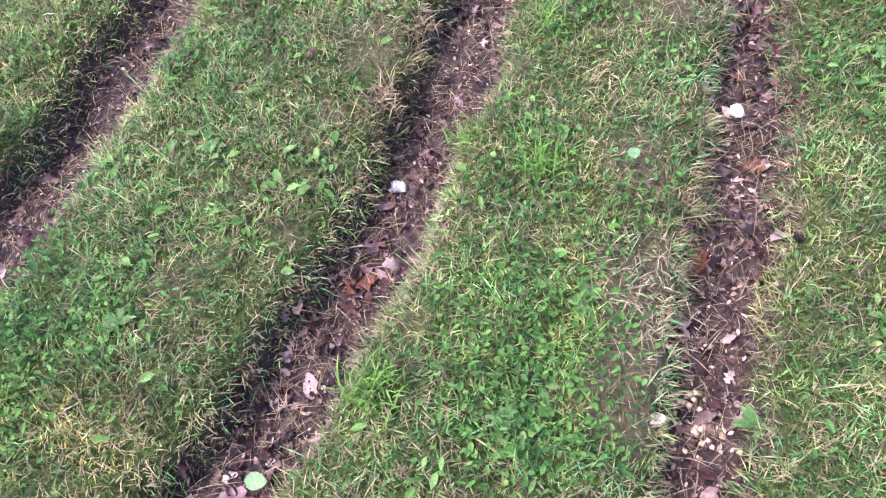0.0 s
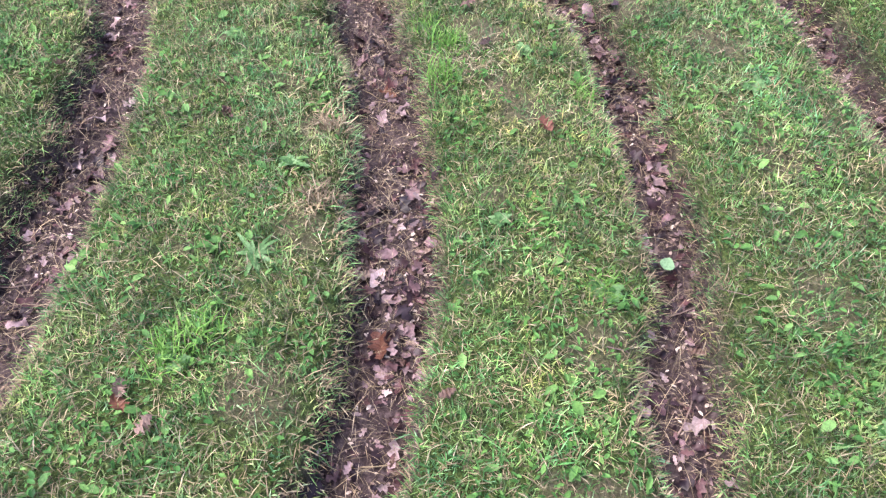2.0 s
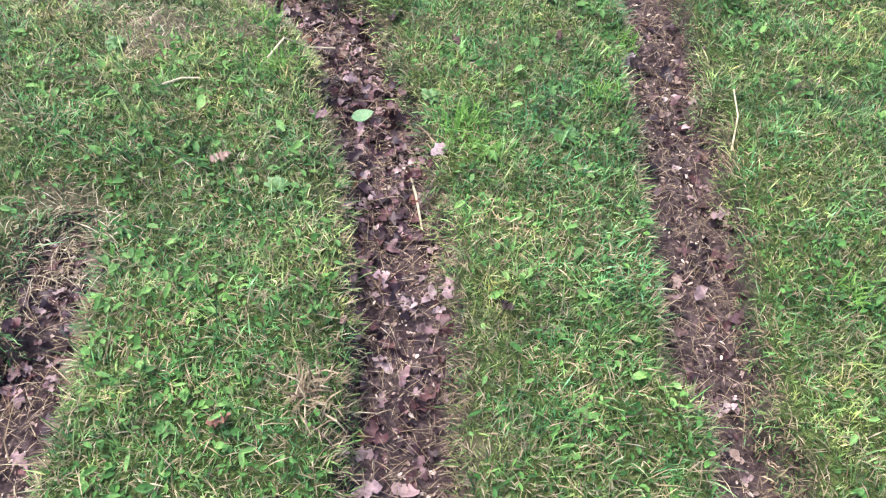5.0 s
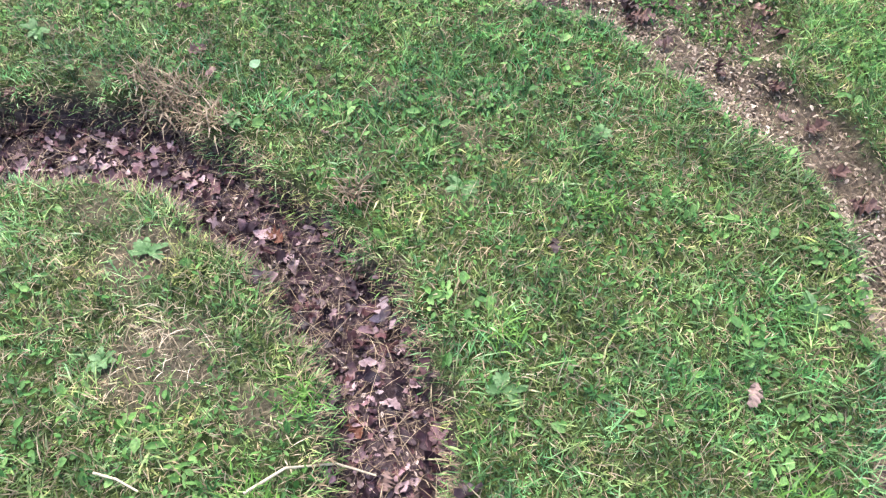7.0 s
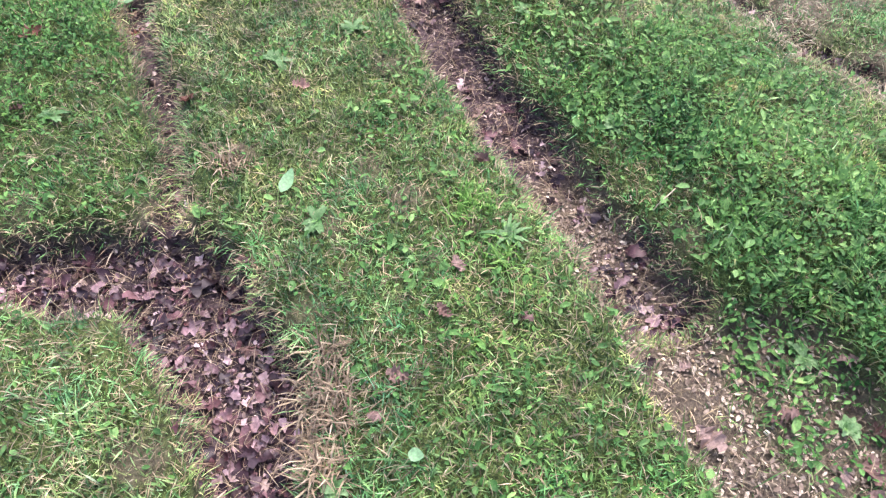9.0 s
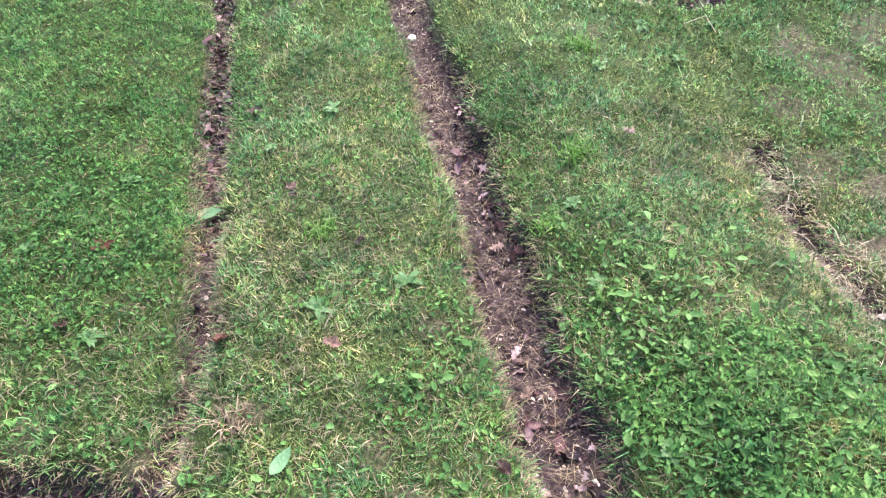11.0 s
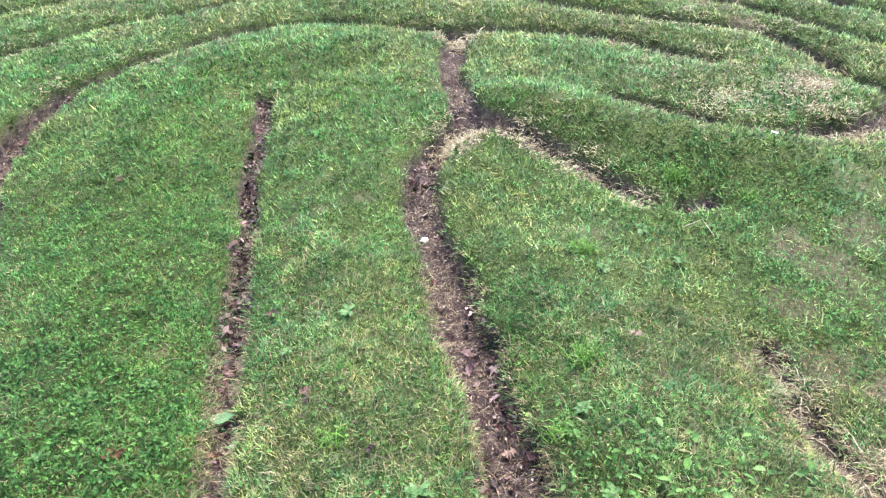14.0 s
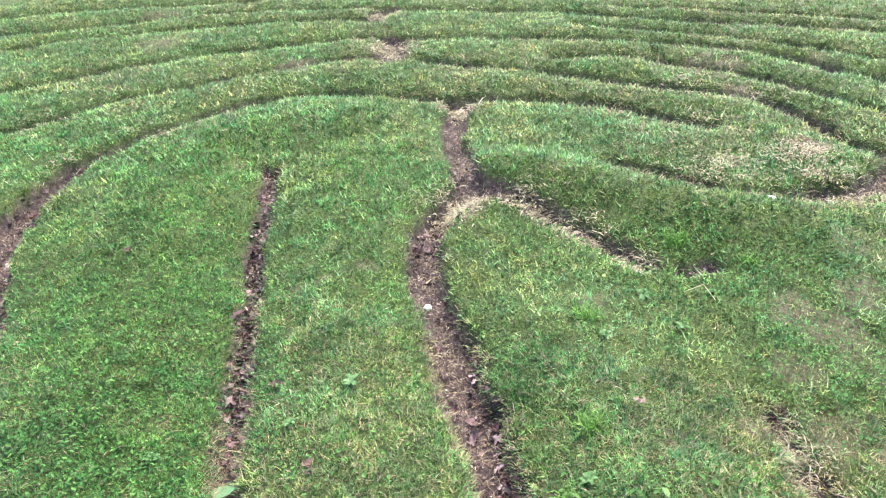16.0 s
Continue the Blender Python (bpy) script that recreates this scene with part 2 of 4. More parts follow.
# ---- the plan of the turf maze ----
# Each trench: width, depth, and the bends of its middle line.
TRENCHES = {
    "a": (0.28, 0.1, [(-1.5, 0.55), (-1.2, 1.05), (-0.9, 1.52), (-0.64, 1.95), (-0.46, 2.35), (-0.33, 2.72), (-0.19, 3.15), (-0.1, 3.55), (-0.12, 3.85), (-0.14, 3.95)]),
    "a_end": (0.22, 0.045, [(-0.12, 3.85), (-0.16, 4.1), (-0.21, 4.3)]),
    "b": (0.28, 0.11, [(-0.9, -0.1), (-0.66, 0.28), (-0.38, 0.63), (-0.14, 0.92), (0.06, 1.24), (0.29, 1.63), (0.48, 2.03), (0.58, 2.35), (0.67, 2.7), (0.74, 3.1), (0.77, 3.5), (0.735, 3.87), (0.67, 4.2),
                       (0.59, 4.52), (0.5, 4.78), (0.4, 5.02), (0.3, 5.2), (0.18, 5.34), (0.0, 5.43), (-0.22, 5.475), (-0.55, 5.475), (-0.85, 5.41), (-1.06, 5.28), (-1.2, 5.08), (-1.225, 4.9), (-1.2, 4.65)]),
    "l": (0.23, 0.12, [(-1.225, 4.9), (-1.2, 4.65), (-1.22, 4.4), (-1.3, 4.1), (-1.54, 3.74), (-1.92, 3.43), (-2.3, 3.18), (-2.66, 2.89), (-2.93, 2.6), (-3.2, 2.34), (-3.61, 2.08), (-4.02, 1.92), (-4.3, 1.85)]),
    "l_wide": (0.3, 0.12, [(-2.3, 3.16), (-2.68, 2.86), (-2.97, 2.56), (-3.24, 2.3), (-3.63, 2.06)]),
    "fork": (0.31, 0.12, [(-0.95, 5.36), (-1.1, 5.26), (-1.24, 5.1), (-1.24, 4.98)]),
    "scrape": (0.13, 0.06, [(-4.2, 5.96), (-4.28, 6.1)]),
    "c": (0.215, 0.1, [(0.2, -0.25), (0.35, 0.1), (0.51, 0.43), (0.7, 0.77), (0.93, 1.18), (1.08, 1.58), (1.245, 1.92), (1.38, 2.28), (1.47, 2.66), (1.5, 3.0), (1.5, 3.4), (1.5, 3.8), (1.475, 4.1), (1.4, 4.46),
                        (1.37, 4.8), (1.3, 5.3), (1.25, 5.58), (1.185, 5.9), (1.11, 6.16), (1.02, 6.34)]),
    "f": (0.255, 0.105, [(-1.34, 6.37), (-1.46, 6.29), (-1.68, 6.12), (-2.08, 5.85), (-2.36, 5.68), (-2.68, 5.48), (-3.02, 5.26), (-3.36, 5.04)]),
    "f_upper": (0.21, 0.09, [(-3.02, 5.26), (-3.36, 5.04), (-3.75, 4.77), (-4.08, 4.62), (-4.42, 4.58), (-4.72, 4.64)]),
    "f_end": (0.17, 0.08, [(-4.42, 4.58), (-4.72, 4.62), (-5.0, 4.51), (-5.3, 4.35), (-5.65, 4.2), (-5.95, 4.1), (-6.2, 3.98)]),
    "hole": (0.1, 0.13, [(0.68, 3.3), (0.6, 3.33)]),
    "c_wide": (0.27, 0.1, [(1.42, 4.3), (1.345, 4.95), (1.3, 5.3), (1.25, 5.58), (1.185, 5.9), (1.11, 6.16), (1.0, 6.36)]),
    "b_wide": (0.3, 0.12, [(0.6, 4.5), (0.5, 4.78), (0.4, 5.02), (0.3, 5.2), (0.18, 5.34), (0.0, 5.43), (-0.22, 5.475)]),
    "d": (0.23, 0.11, [(1.85, 1.2), (2.1, 1.75), (2.25, 2.4), (2.33, 3.0), (2.38, 3.6), (2.38, 4.2), (2.33, 4.6), (2.2, 5.2)]),
    "h": (0.125, 0.06, [(-1.25, 4.95), (-1.42, 5.03), (-1.6, 4.99), (-1.87, 4.87), (-2.2, 4.67), (-2.6, 4.43), (-2.95, 4.22), (-3.32, 4.01), (-3.83, 3.7), (-4.31, 3.45), (-4.63, 3.27)]),
    "i": (0.12, 0.04, [(-3.3, 6.38), (-2.96, 6.53), (-2.66, 6.73), (-2.49, 6.87), (-2.3, 7.1), (-2.1, 7.4)]),
    "j": (0.15, 0.06, [(-4.6, 4.66), (-4.72, 4.85), (-4.56, 5.2), (-4.34, 5.55), (-4.2, 5.76)]),
    "k": (0.17, 0.13, [(-4.0, 1.9), (-4.3, 1.83), (-4.65, 1.9), (-5.12, 2.03), (-5.55, 2.2), (-5.88, 2.45), (-6.12, 2.9), (-6.2, 3.4), (-6.22, 3.9), (-6.35, 4.35), (-6.42, 4.9), (-6.36, 5.4), (-6.22, 5.92)]),
    "m": (0.2, 0.09, [(-5.36, 5.4), (-5.24, 5.75), (-5.14, 6.1), (-5.17, 6.4), (-5.33, 6.76), (-5.55, 6.95), (-5.8, 7.1)]),
    "n": (0.14, 0.12, [(-4.3, 0.45), (-4.86, 0.85), (-5.45, 1.1), (-5.98, 1.5), (-6.5, 1.93), (-6.92, 2.42), (-7.12, 2.85), (-7.17, 3.25), (-7.12, 3.8), (-7.07, 4.5), (-6.97, 5.2), (-6.9, 5.75), (-6.82, 6.2),
                       (-6.5, 6.58), (-6.1, 6.85), (-5.9, 7.2)]),
    "n_outer": (0.14, 0.11, [(-7.52, 4.5), (-7.64, 5.15), (-7.54, 5.72), (-7.36, 6.14), (-7.1, 6.6), (-6.75, 7.08), (-6.5, 7.5)]),
    "o": (0.15, 0.13, [(-5.1, -0.5), (-5.7, 0.05), (-6.11, 0.3), (-6.5, 0.7), (-6.9, 1.13), (-7.3, 1.6), (-7.66, 2.15), (-7.76, 2.65), (-7.93, 3.4), (-8.08, 4.2), (-8.16, 5.0), (-8.1, 5.8), (-7.86, 6.5), (-7.5, 7.1), (-7.1, 7.7)]),
    "p": (0.16, 0.14, [(-6.2, -1.8), (-6.5, -1.35), (-6.88, -1.0), (-7.21, -0.5), (-7.55, 0.05), (-7.9, 0.55), (-8.15, 1.15), (-8.33, 1.75), (-8.42, 2.2)]),
    "p_east": (0.14, 0.12, [(-8.6, 4.5), (-8.56, 5.4), (-8.44, 6.0), (-8.27, 6.55), (-8.0, 7.25), (-7.7, 7.8)]),
    "q": (0.16, 0.13, [(-6.8, -2.4), (-7.3, -1.48), (-7.7, -0.95), (-8.06, -0.4), (-8.38, 0.2), (-8.66, 0.85), (-8.83, 1.65), (-8.9, 2.4), (-9.02, 3.4), (-9.1, 4.2), (-9.02, 4.9), (-8.98, 5.7), (-8.95, 6.5), (-8.85, 7.5)]),
    "r": (0.16, 0.13, [(-7.5, -3.0), (-8.15, -1.9), (-8.6, -0.8), (-9.0, 0.2)]),
    "r_east": (0.15, 0.12, [(-9.45, 4.8), (-9.4, 5.8), (-9.35, 6.6), (-9.3, 7.6)]),
    "gap_inner": (0.26, 0.05, [(-7.12, 3.0), (-7.4, 2.9), (-7.76, 2.7)]),
    "gap_outer": (0.24, 0.05, [(-8.4, 2.2), (-8.65, 2.15), (-8.9, 2.2)]),
}
# Broad low places where weeds have come back, and the strip of wood chips past them: width, depth, middle line.
HOLLOWS = [
    (0.44, 0.08, [(0.05, 6.98), (-0.4, 7.0), (-0.85, 6.8), (-1.12, 6.62)]),
    (0.62, 0.08, [(-0.3, 7.02), (-0.6, 7.1), (-0.7, 7.35), (-0.74, 7.8), (-0.8, 8.4)]),
]
CHIP_STRIPS = [
    (0.29, 0.075, [(1.08, 6.22), (0.96, 6.42), (0.76, 6.6), (0.5, 6.74), (0.23, 6.79), (-0.05, 6.84), (-0.3, 6.81), (-0.55, 6.72), (-0.8, 6.6), (-1.05, 6.47), (-1.25, 6.38), (-1.5, 6.24), (-1.68, 6.12)]),
]
# Rounded swells between the trenches: height, half width, crest line.
SWELLS = [
    (0.06, 0.27, [(-1.45, 7.1), (-1.75, 6.72), (-2.2, 6.38), (-2.8, 6.0), (-3.5, 5.5)]),
    (0.12, 0.27, [(-4.95, 4.72), (-4.98, 5.1), (-4.85, 5.5), (-4.72, 6.0), (-4.75, 6.4)]),
    (0.06, 0.36, [(-2.0, 4.2), (-2.8, 3.62), (-3.8, 2.95), (-4.6, 2.65), (-5.3, 2.9), (-5.6, 3.5)]),
    (0.04, 0.3, [(-2.0, 5.25), (-3.0, 4.65), (-3.9, 4.2), (-5.0, 3.8)]),
]
# Strips of deeper green grass (above 0) and of paler, yellower grass (below 0): how strong, half width, middle line.
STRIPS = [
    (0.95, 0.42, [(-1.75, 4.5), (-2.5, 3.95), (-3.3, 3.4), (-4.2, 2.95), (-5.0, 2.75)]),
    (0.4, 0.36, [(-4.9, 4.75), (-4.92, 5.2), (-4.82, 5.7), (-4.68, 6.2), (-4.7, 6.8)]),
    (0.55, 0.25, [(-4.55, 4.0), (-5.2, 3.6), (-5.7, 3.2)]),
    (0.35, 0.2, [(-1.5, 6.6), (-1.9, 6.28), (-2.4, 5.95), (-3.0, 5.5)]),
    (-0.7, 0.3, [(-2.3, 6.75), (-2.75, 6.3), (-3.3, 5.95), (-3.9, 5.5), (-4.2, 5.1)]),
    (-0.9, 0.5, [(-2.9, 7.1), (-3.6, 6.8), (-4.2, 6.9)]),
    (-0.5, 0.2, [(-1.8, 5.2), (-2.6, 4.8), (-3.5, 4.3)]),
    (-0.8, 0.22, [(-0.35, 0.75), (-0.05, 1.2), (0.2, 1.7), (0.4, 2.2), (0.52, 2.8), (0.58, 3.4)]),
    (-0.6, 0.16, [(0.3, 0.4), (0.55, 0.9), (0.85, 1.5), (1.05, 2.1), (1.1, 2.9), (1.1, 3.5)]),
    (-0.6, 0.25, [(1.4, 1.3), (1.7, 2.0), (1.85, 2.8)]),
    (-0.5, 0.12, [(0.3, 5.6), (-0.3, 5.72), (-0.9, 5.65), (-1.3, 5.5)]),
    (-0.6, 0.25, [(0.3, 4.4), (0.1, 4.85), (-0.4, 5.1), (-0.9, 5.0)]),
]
# Worn or bare places in the turf: centre, radius, how bare.
WORN = [(-3.25, 6.6, 0.16, 0.5), (-3.6, 6.45, 0.13, 0.5), (-3.9, 6.6, 0.16, 0.6), (-4.25, 6.75, 0.16, 0.6), (-3.35, 6.95, 0.17, 0.55), (-2.85, 6.62, 0.14, 0.7), (-0.22, 4.32, 0.17, 0.75), (-5.84, 6.57, 0.2, 0.9),
        (-6.15, 4.05, 0.18, 0.9), (-4.55, 4.68, 0.17, 0.85), (-6.7, 2.2, 0.25, 0.8), (-7.42, 2.85, 0.25, 0.9), (-6.9, 6.1, 0.16, 0.8), (-7.5, 5.85, 0.3, 0.6), (-4.65, 6.8, 0.2, 0.3), (-3.7, 6.75, 0.2, 0.3),
        (-3.0, 6.9, 0.2, 0.35), (0.3, 0.42, 0.14, 0.7), (0.42, 0.62, 0.15, 0.75), (0.52, 0.95, 0.13, 0.65), (-0.05, 1.55, 0.12, 0.55), (0.15, 1.9, 0.12, 0.55), (0.32, 2.35, 0.1, 0.5), (0.75, 1.4, 0.14, 0.65), (0.95, 1.75, 0.1, 0.5), (1.1, 2.6, 0.12, 0.6), (0.95, 2.9, 0.13, 0.6), (1.55, 1.7, 0.12, 0.5), (1.75, 2.2, 0.12, 0.5), (0.4, 3.0, 0.1, 0.45), (1.1, 3.05, 0.12, 0.6), (1.05, 2.75, 0.1, 0.7), (1.65, 3.1, 0.13, 0.7), (1.5, 2.75, 0.12, 0.8), (1.85, 2.75, 0.1, 0.6),
        (-1.32, 5.02, 0.16, 0.9), (-0.55, 5.18, 0.13, 0.8), (-0.28, 5.08, 0.15, 0.75), (-0.75, 5.2, 0.1, 0.7), (0.0, 5.15, 0.1, 0.7), (-7.0, 0.35, 0.35, 0.5), (-8.0, -0.5, 0.4, 0.4), (-7.65, 6.7, 0.3, 0.5)]
# Lush broad-leaved growth: centre, radius.
LUSH = [(-4.1, 5.86, 0.16), (-2.9, 3.95, 0.5), (-3.8, 3.2, 0.6), (-3.5, 2.85, 0.5), (-2.1, 4.2, 0.45), (-1.4, 7.1, 0.3), (0.05, 7.5, 0.4), (0.6, 7.3, 0.35), (-3.75, 6.65, 0.35), (-4.3, 6.55, 0.3), (-3.1, 7.1, 0.3), (-1.55, 6.8, 0.45), (-2.05, 6.5, 0.4), (-2.5, 3.95, 0.6), (-3.3, 3.3, 0.7), (-4.2, 5.9, 0.35), (-4.2, 5.3, 0.3), (1.45, 0.9, 0.35), (1.75, 1.3, 0.4), (0.15, 0.55, 0.25), (-1.0, 0.9, 0.3), (-2.0, 4.35, 0.4)]
rng = np.random.default_rng(7)
WORN += [(-2.6, 6.95, 0.16, 0.8), (-2.9, 6.85, 0.14, 0.9), (-2.3, 7.2, 0.2, 0.8), (-3.2, 6.75, 0.12, 0.8), (-2.75, 7.15, 0.15, 0.8), (-4.0, 6.45, 0.12, 0.7)]
WORN += [(float(a), float(b), float(c), float(e)) for a, b, c, e in zip(rng.uniform(-3.8, 2.5, 170), rng.uniform(0, 7.3, 170), rng.uniform(0.025, 0.08, 170), rng.uniform(0.3, 0.65, 170))]


def smooth_line(points, per=8):
    """A rounded line through the bends."""
    p = np.array(points, float)
    p = np.vstack([2 * p[0] - p[1], p, 2 * p[-1] - p[-2]])
    t = np.linspace(0, 1, per, endpoint=False)[:, None]
    out = [0.5 * (2 * b + (c - a) * t + (2 * a - 5 * b + 4 * c - d) * t**2 + (3 * b - a - 3 * c + d) * t**3) for a, b, c, d in zip(p[:-3], p[1:-2], p[2:-1], p[3:])]
    return np.vstack([*out, p[-2:-1]])


TABLE = rng.random((256, 256))


def lattice(x, y):
    """Smooth noise from 0 to 1."""
    xi, yi = np.floor(x).astype(int), np.floor(y).astype(int)
    fx, fy = x - xi, y - yi
    fx, fy = fx * fx * (3 - 2 * fx), fy * fy * (3 - 2 * fy)
    g = lambda i, j: TABLE[(xi + i) % 256, (yi + j) % 256]  # noqa: E731
    return (g(0, 0) * (1 - fx) + g(1, 0) * fx) * (1 - fy) + (g(0, 1) * (1 - fx) + g(1, 1) * fx) * fy


def rough(x, y, scale, octaves=3):
    total, weight = 0.0, 0.0
    for k in range(octaves):
        total = total + lattice(x * scale * 2**k + 17.3 * k, y * scale * 2**k + 5.1 * k) * 0.5**k
        weight += 0.5**k
    return total / weight


def step(a, b, x):
    t = np.clip((x - a) / (b - a), 0, 1)
    return t * t * (3 - 2 * t)


def rise(x, y):
    """The ground climbs gently towards the far rings."""
    d = (x + 0.85) * -0.918 + (y - 6.12) * -0.396
    soft = lambda v, w: w * np.logaddexp(0, v / w)  # noqa: E731
    return 0.12 * (soft(d - 2.0, 0.25) - soft(d - 13.0, 1.0))


# Fine in the maze, ever coarser out to the horizon.
X0, X1, Y0, Y1 = -10.0, 3.4, -3.2, 8.0
away = np.cumsum(0.036 * 1.3 ** np.arange(35))
XS = np.concatenate([X0 - away[::-1], np.arange(X0, -3.4, 0.036), np.arange(-3.4, 2.5, 0.022), np.arange(2.5, X1, 0.036), X1 + away])
YS = np.concatenate([Y0 - away[::-1], np.arange(Y0, 0.0, 0.036), np.arange(0.0, 7.45, 0.022), np.arange(7.45, Y1, 0.036), Y1 + away])
GX, GY = np.meshgrid(XS, YS)
EDGE = np.full(GX.shape, 9.0)
CARVE = np.zeros(GX.shape)
wobble = (rough(GX, GY, 6.0, 3) - 0.5) * 0.09 + (rough(GX, GY, 25.0, 2) - 0.5) * 0.05
WEEDY, CHIPPY, SWELL = np.zeros(GX.shape), np.zeros(GX.shape), np.zeros(GX.shape)


def near_line(bends, margin):
    """The part of the grid near a line, and how far each place in it lies from the line."""
    line = smooth_line(bends)
    lo, hi = line.min(0) - margin, line.max(0) + margin
    ix = np.where((XS > lo[0]) & (XS < hi[0]))[0]
    iy = np.where((YS > lo[1]) & (YS < hi[1]))[0]
    box = np.s_[iy[0]:iy[-1] + 1, ix[0]:ix[-1] + 1]
    x, y, best = GX[box], GY[box], np.full(GX[box].shape, 9.0)
    for a, b in zip(line[:-1], line[1:]):
        ab = b - a
        t = np.clip(((x - a[0]) * ab[0] + (y - a[1]) * ab[1]) / (ab @ ab + 1e-9), 0, 1)
        best = np.minimum(best, np.hypot(x - a[0] - t * ab[0], y - a[1] - t * ab[1]))
    return box, best


for width, depth, bends in TRENCHES.values():
    box, best = near_line(bends, 0.6)
    side = best - width / 2 + wobble[box]
    EDGE[box] = np.minimum(EDGE[box], side)
    CARVE[box] = np.maximum(CARVE[box], depth * (1 - step(-0.04, 0.008, side)))
for cover, places in ((WEEDY, HOLLOWS), (CHIPPY, CHIP_STRIPS)):
    for width, depth, bends in places:
        box, best = near_line(bends, 0.6)
        side = best - width / 2 + wobble[box]
        cover[box] = np.maximum(cover[box], 1 - step(-0.05, 0.01, side))
        CARVE[box] = np.maximum(CARVE[box], depth * (1 - step(-0.07, 0.014, side)))
WEEDY *= 1 - CHIPPY
# Outer rings painted paler: the sky's brightness on them put into the blade colour.
GRASS_TONE = -0.75 * step(-4.9, -5.6, GX) + 0.9 * (rough(GX + 60, GY + 3, 1.1, 3) - 0.5) + 0.7 * (rough(GX + 3, GY + 60, 4.0, 2) - 0.5)
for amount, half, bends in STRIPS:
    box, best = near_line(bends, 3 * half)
    GRASS_TONE[box] += amount * np.exp(-((best + wobble[box]) / half) ** 2)
for height, half, bends in SWELLS:
    box, best = near_line(bends, 3 * half)
    SWELL[box] = np.maximum(SWELL[box], height * np.exp(-(best / half) ** 2))
BARE = np.maximum(1 - step(-0.02, 0.012, EDGE), WEEDY * np.clip(0.25 + 1.1 * rough(GX, GY, 7.0, 3), 0.5, 0.93))
BARE = np.maximum(BARE, 0.97 * CHIPPY)
CUT = BARE.copy()
for x, y, radius, amount in WORN:
    d = np.hypot(GX - x, GY - y) / radius + (rough(GX, GY, 9.0, 3) - 0.5) * 1.1
    BARE = np.maximum(BARE, amount * (1 - step(0.55, 1.05, d)))
FLOOR = step(0.0, 0.05, CARVE)
inner = np.exp(-((np.clip(np.hypot(GX + 4, GY - 3) - 9, 0, None) / 3) ** 2))
RINGS = step(-4.6, -6.4, GX)
GZ = rise(GX, GY) + SWELL - CARVE * (1 - 0.1 * RINGS) - (0.03 + 0.032 * RINGS) * np.exp(-np.clip(EDGE, 0, 5) / (0.075 + 0.07 * RINGS)) * (EDGE < 5)
GZ = GZ + ((rough(GX, GY, 1.6, 3) - 0.5) * 0.05 + (rough(GX, GY, 11.0, 2) - 0.5) * 0.026 + (rough(GX, GY, 45.0, 2) - 0.5) * 0.01 + FLOOR * ((rough(GX, GY, 9.0, 2) - 0.5) * 0.035 + (rough(GX, GY, 33.0, 2) - 0.5) * 0.02)) * inner


def sample(field, x, y):
    x, y = np.clip(x, X0, X1), np.clip(y, Y0, Y1)
    u, v = np.interp(x, XS, np.arange(len(XS))), np.interp(y, YS, np.arange(len(YS)))
    i, j = u.astype(int), v.astype(int)
    fx, fy = u - i, v - j
    return (field[j, i] * (1 - fx) + field[j, i + 1] * fx) * (1 - fy) + (field[j + 1, i] * (1 - fx) + field[j + 1, i + 1] * fx) * fy


def sheet(name, verts, sizes, corners, mat):
    """A mesh from arrays: corner indices, face by face."""
    mesh = bpy.data.meshes.new(name)
    mesh.vertices.add(len(verts))
    mesh.vertices.foreach_set("co", np.ascontiguousarray(verts, np.float32).ravel())
    mesh.loops.add(len(corners))
    mesh.loops.foreach_set("vertex_index", np.ascontiguousarray(corners, np.int32))
    mesh.polygons.add(len(sizes))
    mesh.polygons.foreach_set("loop_start", np.concatenate([[0], np.cumsum(sizes)[:-1]]).astype(np.int32))
    mesh.update(calc_edges=True)
    mesh.materials.append(mat)
    return mesh


# ---- ground ----
rows_n, cols_n = GX.shape
idx = np.arange(rows_n * cols_n).reshape(rows_n, cols_n)
quads = np.stack([idx[:-1, :-1], idx[:-1, 1:], idx[1:, 1:], idx[1:, :-1]], -1).reshape(-1, 4)
ground_mesh = sheet("ground", np.stack([GX, GY, GZ], -1).reshape(-1, 3), np.full(len(quads), 4), quads.ravel(), SOIL)
ground_mesh.polygons.foreach_set("use_smooth", np.ones(len(quads), bool))
ground_mesh.attributes.new("bare", "FLOAT", "POINT").data.foreach_set("value", BARE.astype(np.float32).ravel())
ground_mesh.attributes.new("worn", "FLOAT", "POINT").data.foreach_set("value", np.clip((BARE - CUT) / (BARE + 1e-6) + 0.85 * WEEDY * (EDGE > 0) + 0.9 * CHIPPY, 0, 1).astype(np.float32).ravel())
tagged(new("ground", ground_mesh), "mown turf ground cut with curving muddy maze trenches", "ground", kind="structure")


# ---- grass ----
STAND = np.array([(0.0, -0.1), (0.5, 1.3), (0.88, 2.3), (0.78, 4.1), (0.46, 5.35), (-0.3, 5.9), (-0.85, 6.1)])


def reach(x, y):
    """How far a place lies from the trodden line through the maze."""
    best = np.full(x.shape, 99.0)
    for a, b in zip(STAND[:-1], STAND[1:]):
        ab = b - a
        t = np.clip(((x - a[0]) * ab[0] + (y - a[1]) * ab[1]) / (ab @ ab), 0, 1)
        best = np.minimum(best, np.hypot(x - a[0] - t * ab[0], y - a[1] - t * ab[1]))
    return best


